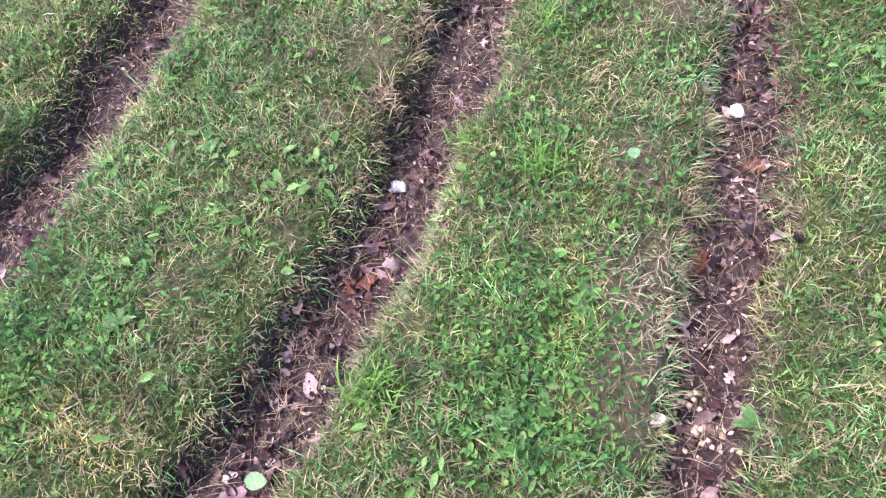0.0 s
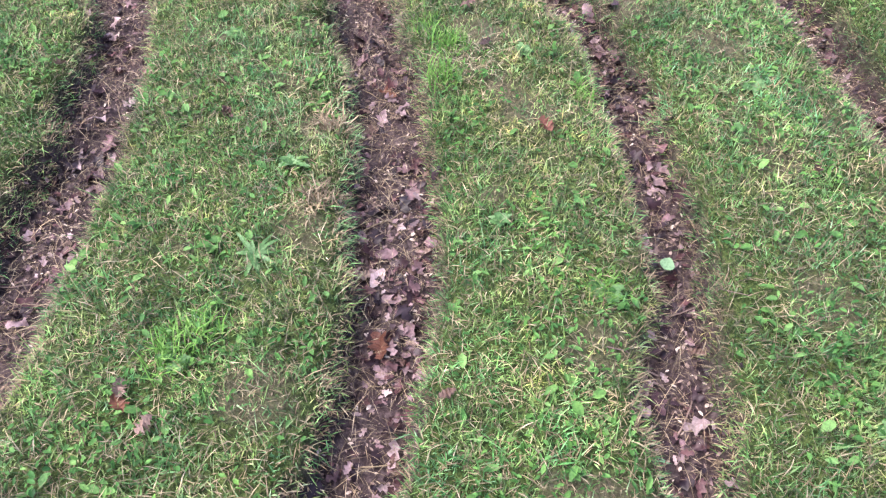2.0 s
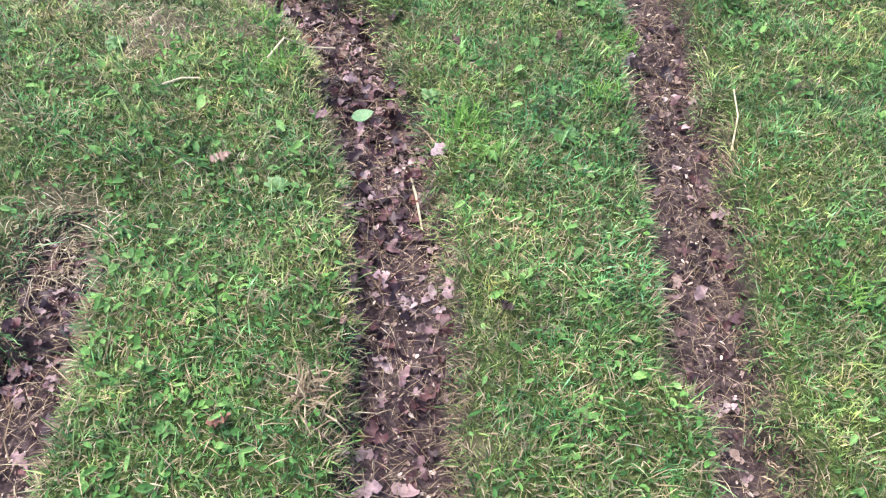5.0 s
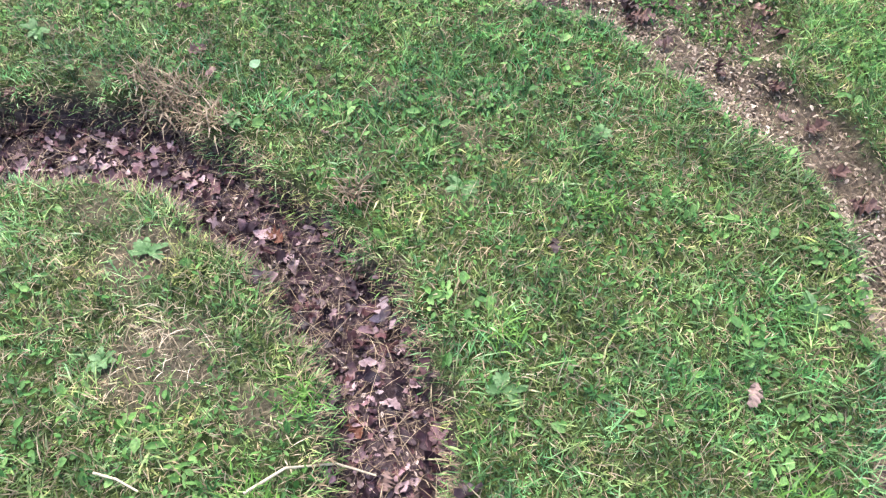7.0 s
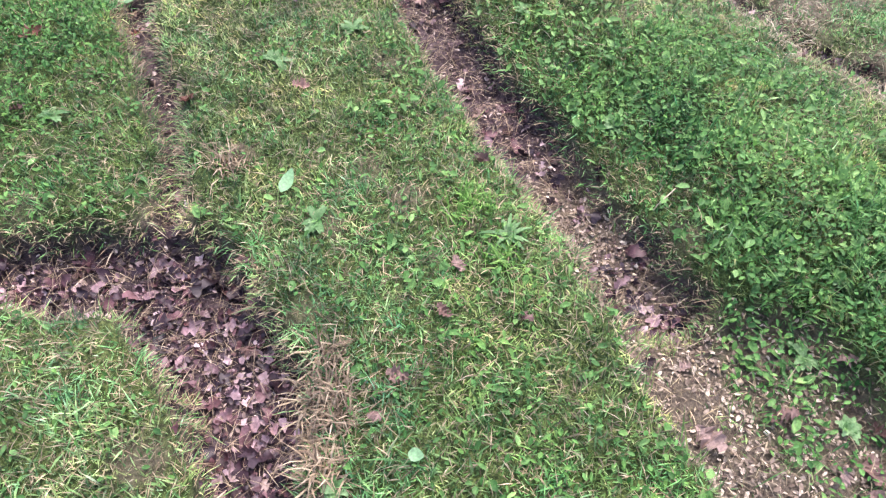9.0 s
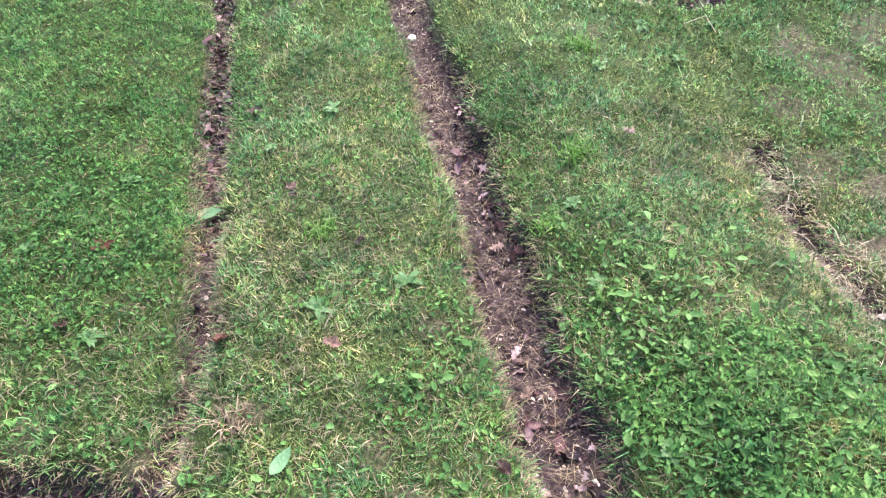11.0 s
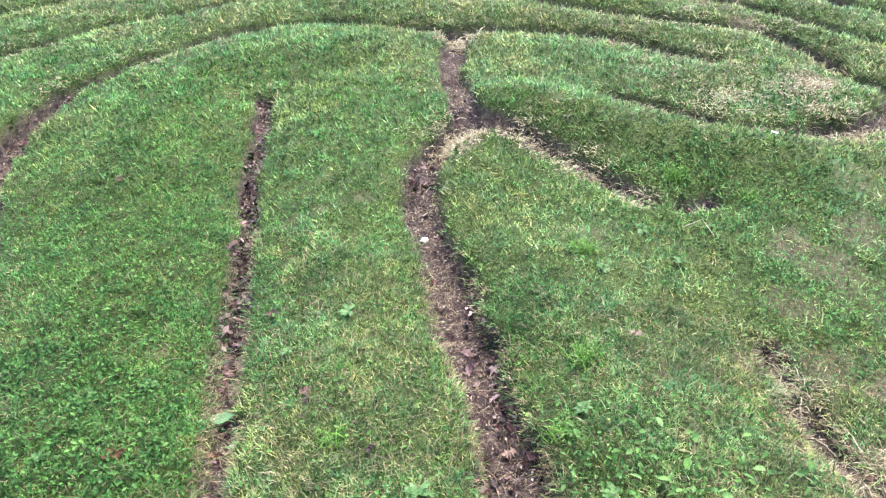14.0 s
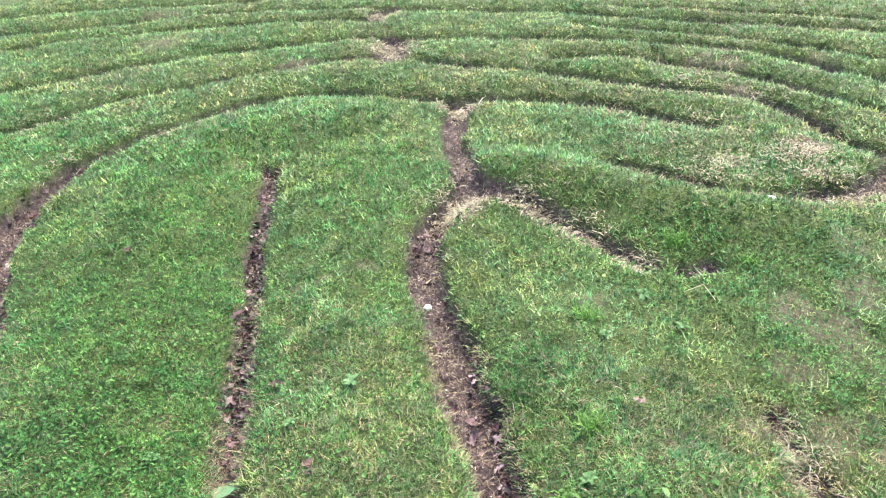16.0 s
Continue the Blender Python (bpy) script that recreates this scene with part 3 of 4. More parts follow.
def scatter(density, box, fade=2.2, power=1.4):
    """Random places in a box, thinning out away from the trodden line."""
    x0, x1, y0, y1 = box
    n = int((x1 - x0) * (y1 - y0) * density)
    x, y = rng.uniform(x0, x1, n), rng.uniform(y0, y1, n)
    d = reach(x, y)
    keep = rng.random(n) < (1 / (1 + np.clip(d - fade, 0, None) / 1.5)) ** power
    return x[keep], y[keep], d[keep]


NEAR = [(-1.5, 2.7, -0.15, 4.0), (-1.9, 2.1, 4.0, 7.7), (2.1, 2.7, 4.0, 5.0)]
MIDDLE = [(-3.4, -1.9, 4.0, 7.7), (-3.4, -1.5, 1.7, 4.0)]
FAR = [(-4.2, -3.4, 1.0, 7.7), (-5.0, -4.2, 0.0, 7.7), (-6.0, -5.0, -1.4, 7.7), (-9.9, -6.0, -3.1, 7.9)]
BOXES = NEAR + MIDDLE + FAR


def tone_blades(mesh, x, y, corners):
    """Notes on each blade how pale (0) or deep green (1) it is, 0.5 being usual."""
    value = np.clip(0.5 + 0.5 * sample(GRASS_TONE, x, y) + rng.normal(0, 0.12, len(x)), 0, 1)
    mesh.attributes.new("blade_tone", "FLOAT", "POINT").data.foreach_set("value", np.repeat(value, corners).astype(np.float32))


def blades(name, x, y, d, length, width, lean, sink=0.006, mat=None, heading=None):
    """Bent, tapering blades, one at each place."""
    n = len(x)
    z = sample(GZ, x, y) - sink
    turn = rng.uniform(0, 2 * np.pi, n) if heading is None else heading
    face = turn + np.pi / 2 + rng.normal(0, 0.5, n)
    out = np.stack([np.cos(turn), np.sin(turn), np.zeros(n)], 1)
    wide = np.stack([np.cos(face), np.sin(face), rng.normal(0, 0.25, n)], 1) * width[:, None] / 2
    base = np.stack([x, y, z], 1)
    up = np.array([0, 0, 1.0])
    a1, a2 = lean * 0.82, np.clip(lean * 1.13, 0, 1.75)
    mid = base + (out * np.sin(a1)[:, None] + up * np.cos(a1)[:, None]) * (length * 0.5)[:, None]
    tip = mid + (out * np.sin(a2)[:, None] + up * np.cos(a2)[:, None]) * (length * 0.5)[:, None]
    verts = np.stack([base, mid + wide, tip, mid - wide], 1).reshape(-1, 3)
    o = np.arange(n)[:, None] * 4
    corners = (o + np.array([[0, 1, 3, 1, 2, 3]])).ravel()
    mesh = sheet(name, verts, np.full(2 * n, 3), corners, mat)
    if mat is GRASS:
        tone_blades(mesh, x, y, 4)
    return mesh


def turf(boxes, density):
    parts = [scatter(density, b) for b in boxes]
    return [np.concatenate(c) for c in zip(*parts)]


def lush(x, y):
    best = np.zeros(x.shape)
    for cx, cy, radius in LUSH:
        best = np.maximum(best, 1 - step(0.6, 1.15, np.hypot(x - cx, y - cy) / radius + (rough(x, y, 6.0, 2) - 0.5) * 0.8))
    return best


def banked(x, y, edge):
    """Withered turf along the bank that falls away to the first wide trench."""
    fall = np.clip((sample(EDGE, x - 0.03, y) - sample(EDGE, x + 0.03, y)) / 0.06, 0, 1)
    return fall * np.exp(-np.clip(edge, 0, 3) / 0.1) * (1 - step(3.4, 4.0, y)) * step(-1.2, -0.9, x) * step(0.3, 0.5, rough(x + 50, y + 6, 2.0, 2))


def drier(x, y):
    """The first stretch of turf is poorer and yellower than the rings beyond it."""
    return step(-5.0, 0.2, x) ** 0.7 * (1 - 0.4 * step(4.2, 6.2, y))


FRINGE = [(-6.0, 3.2, -3.1, -0.15), (-5.0, -1.5, -0.15, 1.7), (2.7, 6.0, -3.1, 8.0), (2.1, 2.7, 5.0, 8.0), (-10.0, 6.0, 7.8, 10.5), (-10.0, 6.0, -6.0, -3.1)]
parts = [turf(NEAR, 17000), turf(MIDDLE, 13000), turf(FAR, 6500), turf(FRINGE, 1200)]
x, y, d = [np.concatenate(c) for c in zip(*parts)]
edge, bare = sample(EDGE, x, y), sample(BARE, x, y)
clump = step(0.32, 0.66, 0.5 * rough(x + 1, y + 1, 13.0, 2) + 0.5 * rough(x + 7, y + 1, 34.0, 2))
keep = (rng.random(len(x)) > 0.8 * banked(x, y, edge)) & (rng.random(len(x)) > 0.6 * drier(x, y) * np.exp(-np.clip(edge, 0, 2) / 0.08) * rough(x + 8, y, 3.0, 2) * 1.6) & (edge > rng.normal(-0.01, 0.014, len(x))) & (rng.random(len(x)) > bare * 0.93) & (rng.random(len(x)) < 0.25 + 0.45 * clump + 0.5 * (rough(x, y, 2.2, 3) - 0.3))
x, y, d, clump = x[keep], y[keep], d[keep], clump[keep]
n = len(x)
mown = 1 - 0.4 * step(-0.9, -2.4, x)
coarse = 1 + 0.25 * step(4.2, 5.0, y) * (1 - step(-0.9, -1.6, x)) + 0.45 * step(0.002, 0.02, sample(SWELL, x, y)) * step(5.6, 6.0, y) * (1 - step(-2.2, -3.2, x))
big = 1 + 0.08 * np.clip(d - 1.8, 0, 8)
length = coarse * mown * (1 + 0.3 * lush(x, y)) * rng.gamma(4.0, 0.0066, n) * (0.5 + 0.85 * clump)
lean = np.clip(rng.normal(0.55 + 0.4 * mown, 0.4, n), 0.05, 1.5)
comb = rough(x + 40, y, 3.0, 2) * 6 * np.pi + rng.normal(0, 1.5, n)
grass_mesh = blades("turf_grass", x, y, d, length, rng.uniform(0.002, 0.0044, n) * big * coarse, lean, mat=GRASS, heading=comb)
tagged(new("turf_grass", grass_mesh), "short mown green lawn grass covering the maze ridges", "grass", kind="stuff")

# The short dense growth under the longer blades.
def sprouts(name, boxes, density, fade, power, length, width, bend, label):
    parts = [scatter(density, b, fade, power) for b in boxes]
    x, y, d = [np.concatenate(c) for c in zip(*parts)]
    edge, bare = sample(EDGE, x, y), sample(BARE, x, y)
    keep = (edge > rng.normal(0.0, 0.014, len(x))) & (rng.random(len(x)) > bare * 0.95) & (rng.random(len(x)) > 0.6 * banked(x, y, edge)) & (rng.random(len(x)) < 0.15 + 1.1 * step(0.3, 0.62, 0.5 * rough(x + 1, y + 1, 13.0, 2) + 0.5 * rough(x + 7, y + 1, 34.0, 2)))
    x, y, d = x[keep], y[keep], d[keep]
    n = len(x)
    grow = np.clip(0.55 + 0.15 * (d - 2.0), 0.6, 1.0) if length > 0.03 else np.ones(n)
    turn, tall = rng.uniform(0, 2 * np.pi, n), rng.gamma(4.0, length / 4, n) * grow
    lean, wide = np.clip(rng.normal(bend, 0.35, n), 0.05, 1.5), rng.uniform(0.6, 1.4, n) * width / 2 * grow
    foot = np.stack([x, y, sample(GZ, x, y) - 0.004], 1)
    across = np.stack([-np.sin(turn), np.cos(turn), np.zeros(n)], 1) * wide[:, None]
    tips = foot + np.stack([np.cos(turn) * np.sin(lean), np.sin(turn) * np.sin(lean), np.cos(lean)], 1) * tall[:, None]
    mesh = sheet(name, np.stack([foot - across, foot + across, tips], 1).reshape(-1, 3), np.full(n, 3), np.arange(3 * n), GRASS)
    tone_blades(mesh, x, y, 3)
    tagged(new(name, mesh), label, "grass", kind="stuff")


sprouts("fine_grass", NEAR, 19000, 2.0, 1.6, 0.023, 0.0046, 0.8, "fine short green grass growing thickly under longer blades")
sprouts("mown_grass", MIDDLE, 36000, 2.6, 0.6, 0.0215, 0.0048, 0.9, "closely mown fine green grass on the maze ridges")
sprouts("ring_grass", FAR, 16500, 3.0, 0.7, 0.034, 0.0105, 1.02, "short green grass on the ridges of the outer rings")

x, y, d = turf(BOXES + MIDDLE, 4200)
edge, bare = sample(EDGE, x, y), sample(BARE, x, y)
dry = 0.6 * np.exp(-np.clip(edge, 0, 3) / 0.09) * (0.65 + 0.35 * drier(x, y)) + 0.5 * step(0.56, 0.66, rough(x + 14, y + 3, 8.0, 2)) + (0.35 + 0.75 * drier(x, y)) * step(0.48, 0.66, rough(x + 9, y + 3, 4.5, 3)) + 0.03 + drier(x, y) * (0.12 + 0.75 * step(0.48, 0.62, rough(x + 2, y + 15, 1.4, 2))) + bare * 1.1 * (edge > 0.02)
dry = dry + 0.55 * np.clip(-sample(GRASS_TONE, x, y), 0, 1)
ringed = step(-4.4, -5.6, x)
dry = dry + 1.6 * banked(x, y, edge) + ringed * 1.3 * step(0.42, 0.58, rough(x + 31, y + 2, 1.5, 2)) * np.exp(-np.abs(edge) / 0.13)
keep = (edge > -0.015 - 0.12 * ringed) & (rng.random(len(x)) < dry * (1 - 0.8 * lush(x, y)))
x, y, d, ringed = x[keep], y[keep], d[keep], ringed[keep]
n = len(x)
big = (1 + 0.15 * np.clip(d - 1.8, 0, 8)) * (1 + 0.9 * ringed)
dry_mesh = blades("dry_grass", x, y, d, rng.gamma(4.0, 0.008, n) * (1 - 0.3 * step(-0.6, -2.4, x)), rng.uniform(0.0014, 0.0027, n) * big, np.clip(rng.normal(1.15, 0.3, n), 0.2, 1.5), mat=STRAW)
tagged(new("dry_grass", dry_mesh), "dry straw-coloured dead grass along the trench edges", "dry grass", kind="stuff")


# Withered patches strung along the outer rings.
x, y, d = [np.concatenate(c) for c in zip(*[scatter(5200, b, 2.6, 0.6) for b in FAR])]
edge = sample(EDGE, x, y)
patchy = step(0.47, 0.6, rough(x + 31, y + 2, 1.5, 2)) * 1.3 * np.exp(-np.abs(edge + 0.02) / 0.13) + 0.5 * step(0.6, 0.7, rough(x + 3, y + 44, 2.2, 3))
keep = (rng.random(len(x)) < patchy * step(-4.3, -5.4, x)) & (edge > -0.13)
x, y, d = x[keep], y[keep], d[keep]
n = len(x)
ring_dry = blades("withered_grass", x, y, d, rng.gamma(4.0, 0.0085, n), rng.uniform(0.004, 0.009, n), np.clip(rng.normal(1.25, 0.25, n), 0.4, 1.55), sink=-0.005, mat=STRAW)
tagged(new("withered_grass", ring_dry), "patches of withered brown grass along the outer rings", "dry grass", kind="stuff")


# The mat of dead and dull stems that lies under the living grass.
x, y, d = turf(NEAR + MIDDLE, 5600)
edge, bare = sample(EDGE, x, y), sample(BARE, x, y)
keep = (edge > -0.005) & (rng.random(len(x)) < (1 - 0.6 * lush(x, y)) * (0.32 + 0.58 * drier(x, y)) + 0.35 * (rough(x + 5, y + 2, 3.0, 2) - 0.5) + 0.9 * (rough(x + 1, y + 1, 20.0, 2) - 0.5)) & (rng.random(len(x)) < 1 - 0.5 * bare)
x, y, d = x[keep], y[keep], d[keep]
n = len(x)
mat_mesh = blades("thatch", x, y, d, rng.gamma(5.0, 0.0072, n), rng.uniform(0.0016, 0.0032, n) * (1 + 0.15 * np.clip(d - 1.8, 0, 8)), np.clip(rng.normal(1.32, 0.16, n), 0.8, 1.55), sink=-0.005, mat=THATCH)
tagged(new("thatch", mat_mesh), "mat of dull dead stems under the living grass", "thatch", kind="stuff")


# Pale straw trodden into the crossings.
vx, vy = [], []
for cx, cy, radius, count in [(-7.42, 2.85, 0.26, 1500), (-8.65, 2.15, 0.22, 900), (-4.52, 4.64, 0.17, 1100), (-6.12, 4.08, 0.17, 900), (-4.68, 4.98, 0.12, 500), (-4.45, 5.35, 0.12, 500), (-5.25, 5.85, 0.18, 500), (-5.4, 6.7, 0.25, 900), (-4.25, 5.7, 0.1, 300),
                              (-6.25, 5.85, 0.16, 400), (-6.9, 5.7, 0.25, 700), (-6.85, 6.2, 0.2, 600), (-4.35, 1.75, 0.15, 200), (-5.0, 1.98, 0.2, 300), (-4.9, 0.9, 0.25, 350), (-0.21, 4.3, 0.13, 450), (-0.3, 5.1, 0.12, 150), (0.42, 0.6, 0.14, 250), (1.0, 2.9, 0.12, 200), (-4.6, 5.12, 0.07, 350), (-4.38, 5.5, 0.07, 350), (-4.2, 5.78, 0.08, 250), (-5.5, 6.1, 0.2, 500), (-5.75, 6.5, 0.2, 800), (-2.75, 6.68, 0.12, 450), (-2.5, 6.86, 0.12, 450), (-2.25, 7.15, 0.12, 300), (-3.1, 6.47, 0.1, 300), (-3.9, 4.72, 0.12, 120), (-3.4, 5.0, 0.1, 60)]:
    vx.append(cx + rng.normal(0, radius * 0.55, count))
    vy.append(cy + rng.normal(0, radius * 0.55, count))
x, y = np.concatenate(vx), np.concatenate(vy)
d, n = reach(x, y), len(x)
pale_mesh = blades("trodden_straw", x, y, d, rng.gamma(4.0, 0.011, n), rng.uniform(0.003, 0.007, n) * np.where(d < 2.2, 0.42, np.where(d < 3.6, 0.6, 1.0)), np.clip(rng.normal(1.42, 0.1, n), 1.1, 1.6), sink=-0.006, mat=TRODDEN)
tagged(new("trodden_straw", pale_mesh), "pale dry straw trodden into the path crossings", "straw", kind="stuff")


def leaflets(name, x, y, size, lift, mat):
    """Small creased oval leaves held just above the turf."""
    n = len(x)
    z = sample(GZ, x, y) + lift
    turn = rng.uniform(0, 2 * np.pi, n)
    tilt = rng.normal(0.0, 0.45, n)
    out = np.stack([np.cos(turn) * np.cos(tilt), np.sin(turn) * np.cos(tilt), np.sin(tilt)], 1) * size[:, None]
    wide = np.stack([-np.sin(turn), np.cos(turn), rng.normal(0, 0.3, n)], 1) * (size * rng.uniform(0.12, 0.3, n))[:, None]
    c = np.stack([x, y, z], 1)
    crease = np.array([0, 0, 1.0]) * (size * 0.14)[:, None]
    verts = np.stack([c - out * 0.5, c - out * 0.12 + wide + crease, c + out * 0.28 + wide * 0.8 + crease, c + out * 0.5, c + out * 0.28 - wide * 0.8 + crease, c - out * 0.12 - wide + crease], 1).reshape(-1, 3)
    o = np.arange(n)[:, None] * 6
    corners = (o + np.array([[0, 3, 2, 1, 0, 5, 4, 3]])).ravel()
    return sheet(name, verts, np.full(2 * n, 4), corners, mat)


x, y, d = turf(BOXES, 6500)
edge, bare = sample(EDGE, x, y), sample(BARE, x, y)
patch = 0.2 * step(0.52, 0.66, rough(x + 21, y + 8, 2.6, 3)) + 0.05 + 0.35 * step(0.58, 0.68, rough(x, y + 30, 6.0, 2)) + 1.0 * lush(x, y) + 1.6 * sample(WEEDY, x, y) * step(0.38, 0.52, rough(x, y + 4, 5.0, 2))
keep = (edge > 0.0) & (rng.random(len(x)) < patch * 0.7 * (1 - sample(CHIPPY, x, y))) & (rng.random(len(x)) > bare * 0.6)
x, y, d = x[keep], y[keep], d[keep]
clover_mesh = leaflets("clover", x, y, rng.uniform(0.01, 0.023, len(x)) * (1 + 0.06 * np.clip(d - 2, 0, 8)), rng.uniform(0.01, 0.034, len(x)) * (1 + 0.7 * lush(x, y)), CLOVER)
tagged(new("clover", clover_mesh), "patches of clover and small broad-leaved weeds in the turf", "clover", kind="stuff")


# Broader weed leaves among the grass beside the walked line.
x, y, d = turf(NEAR + MIDDLE, 4200)
edge, bare = sample(EDGE, x, y), sample(BARE, x, y)
clump = (0.035 + 0.07 * step(3.6, 4.8, y)) * step(0.36, 0.55, rough(x + 13, y + 3, 2.0, 2)) + 0.28 * step(0.6, 0.7, rough(x + 4, y + 19, 6.0, 2)) * (1 - 0.6 * step(-1.2, -2.2, x)) + 0.8 * sample(WEEDY, x, y) * step(0.38, 0.52, rough(x, y + 4, 5.0, 2))
keep = (edge > 0.01) & (rng.random(len(x)) < clump * (1 - sample(CHIPPY, x, y))) & (rng.random(len(x)) > bare * 0.5)
x, y = x[keep], y[keep]
weed_mesh = leaflets("small_weeds", x, y, np.clip(rng.gamma(5.0, 0.0045, len(x)), 0.01, 0.042) * (1 - 0.4 * step(-1.2, -2.2, x)), rng.uniform(0.008, 0.024, len(x)), BROAD)
tagged(new("small_weeds", weed_mesh), "scattered broad bright green weed leaves among the grass", "weeds", kind="stuff")

# Leafy growth on the bank beside the crossing.
x, y, d = turf([(-3.2, -0.9, 5.5, 7.6)], 4200)
edge = sample(EDGE, x, y)
rank = step(0.001, 0.014, sample(SWELL, x, y)) * (1 - step(-1.9, -3.0, x)) * (0.2 + 0.6 * step(0.3, 0.6, rough(x + 6, y + 6, 4.0, 2)))
keep = (edge > -0.012) & (rng.random(len(x)) < rank * (1 - sample(WEEDY, x, y)))
x, y = x[keep], y[keep]
rank_mesh = leaflets("bank_weeds", x, y, np.clip(rng.gamma(4.0, 0.005, len(x)), 0.008, 0.042), rng.uniform(0.01, 0.04, len(x)), BROAD)
tagged(new("bank_weeds", rank_mesh), "dense green leafy weeds covering a trench bank", "weeds", kind="stuff")

# Withered grass and roots that cover the cut faces of the trenches.
x, y, d = turf(NEAR + MIDDLE, 40000)
edge = sample(EDGE, x, y)
keep = (edge > -0.036) & (edge < 0.008) & (rng.random(len(x)) < 0.3 + 0.9 * rough(x + 12, y + 5, 4.0, 2))
x, y, d = x[keep], y[keep], d[keep]
n = len(x)
live = rng.random(n) < 0.4
down = np.arctan2(sample(EDGE, x, y - 0.03) - sample(EDGE, x, y + 0.03), sample(EDGE, x - 0.03, y) - sample(EDGE, x + 0.03, y)) + rng.normal(0, 0.9, n)
for name, some, mat, label in (("bank_grass", live, GRASS, "green grass hanging down the cut trench banks"), ("bank_thatch", ~live, STRAW, "withered straw and roots hanging down the trench banks")):
    k = int(some.sum())
    face = blades(name, x[some], y[some], d[some], rng.gamma(4.0, 0.0062, k), rng.uniform(0.0018, 0.0036, k), np.clip(rng.normal(1.25, 0.4, k), 0.2, 2.1), sink=-0.003, mat=mat, heading=down[some])
    tagged(new(name, face), label, "grass", kind="stuff")


# ---- litter in the trenches ----
def in_trench(density, margin, boxes=BOXES):
    parts = [scatter(density, b, 4.5) for b in boxes]
    x, y, d = [np.concatenate(c) for c in zip(*parts)]
    keep = sample(EDGE, x, y) < margin + rng.normal(0, 0.012, len(x))
    return x[keep], y[keep], d[keep]


def oak_outline(size, lobes, curl, seed, k=11):
    """A lobed leaf lying roughly flat, creased along its rib, curled and crumpled."""
    r = np.random.default_rng(seed)
    t = np.linspace(0, 1, k)
    half = np.sin(np.pi * np.clip(t * 0.93 + 0.04, 0, 1)) ** 0.8 * 0.29 * (1 + lobes * np.where(np.arange(k) % 2, 0.4, -0.4) + r.normal(0, 0.12, k))
    rib = np.stack([t - 0.5, 0.08 * np.sin(t * 3 + 6 * r.random()), curl * (t - 0.5) ** 2 + r.normal(0, 0.02, k)], 1)
    left, right = rib.copy(), rib.copy()
    left[:, 1] += half
    right[:, 1] -= half * r.uniform(0.7, 1.1)
    for flank in (left, right):
        flank[:, 0] += np.where(np.arange(k) % 2, 0.05, 0.0)
        flank[:, 2] += half * (0.35 * curl + 0.25 + r.normal(0, 0.45, k))
    v = np.concatenate([rib, left, right]) * size
    f = []
    for i in range(k - 1):
        f += [(i, i + 1, k + i + 1, k + i), (i + 1, i, 2 * k + i, 2 * k + i + 1)]
    return v, np.array(f)


SHAPES = [oak_outline(1.0, lob, cu, 11 + i) for i, (lob, cu) in enumerate([(1, 0.5), (0.9, 0.9), (0.7, 0.2), (0.2, 0.6), (1, -0.5), (0.1, 0.3), (0.8, 1.3), (0.5, -0.8)])]


SMALL = [oak_outline(1.0, lob, cu, 41 + i, 7) for i, (lob, cu) in enumerate([(1, 0.5), (0.9, 0.9), (0.7, 0.2), (0.2, 0.6), (1, -0.5), (0.1, 0.3), (0.8, 1.3), (0.5, -0.8)])]


def litter(name, x, y, size, mat, lift=0.004):
    vs, fs, at = [], [], 0
    z = sample(GZ, x, y) + lift * (0.3 + rng.random(len(x)) * 2)
    for px, py, pz, s in zip(x, y, z, size):
        v, f = SMALL[int(rng.integers(len(SMALL)))]
        m = np.array(Euler((rng.normal(0, 0.35), rng.normal(0, 0.35), rng.uniform(0, 6.28))).to_matrix())
        w = v @ m.T * s
        w[:, 2] -= w[:, 2].min() * 0.75
        vs.append(w + (px, py, pz))
        fs.append(f + at)
        at += len(v)
    f = np.concatenate(fs)
    return sheet(name, np.concatenate(vs), np.full(len(f), 4), f.ravel(), mat)


# Longer blades hanging over the trench edges.
x, y, d = turf(BOXES, 12000)
edge = sample(EDGE, x, y)
keep = (edge > -0.025) & (edge < 0.02) & (sample(BARE, x, y) < 0.999) & (rng.random(len(x)) < 0.25 + 0.9 * rough(x, y, 5.0, 2))
x, y, d = x[keep], y[keep], d[keep]
n = len(x)
slope_x = sample(EDGE, x - 0.02, y) - sample(EDGE, x + 0.02, y)
slope_y = sample(EDGE, x, y - 0.02) - sample(EDGE, x, y + 0.02)
inward = np.arctan2(slope_y, slope_x) + rng.normal(0, 0.75, n)
half = rng.random(n) < 0.75
for name, some, mat, label in (("overhanging_grass", half, GRASS, "green grass blades hanging over the trench edges"), ("overhanging_straw", ~half, STRAW, "withered grass blades hanging over the trench edges")):
    k = int(some.sum())
    hang = blades(name, x[some], y[some], d[some], rng.gamma(5.0, 0.0074, k), rng.uniform(0.0018, 0.0036, k) * (1 + 0.15 * np.clip(d[some] - 2, 0, 8)), np.clip(rng.normal(1.2, 0.3, k), 0.4, 1.7), mat=mat, heading=inward[some])
    tagged(new(name, hang), label, "grass", kind="stuff")

parts = [scatter(2500, b, 2.2, 2.2) for b in NEAR + FAR[2:]] + [scatter(5600, b, 2.8, 1.0) for b in MIDDLE + FAR[:2]]
x, y, d = [np.concatenate(c) for c in zip(*parts)]
keep = sample(EDGE, x, y) < rng.normal(-0.018, 0.012, len(x))
x, y, d = x[keep], y[keep], d[keep]
leafiness = rough(x + 3, y + 70, 1.4, 2)
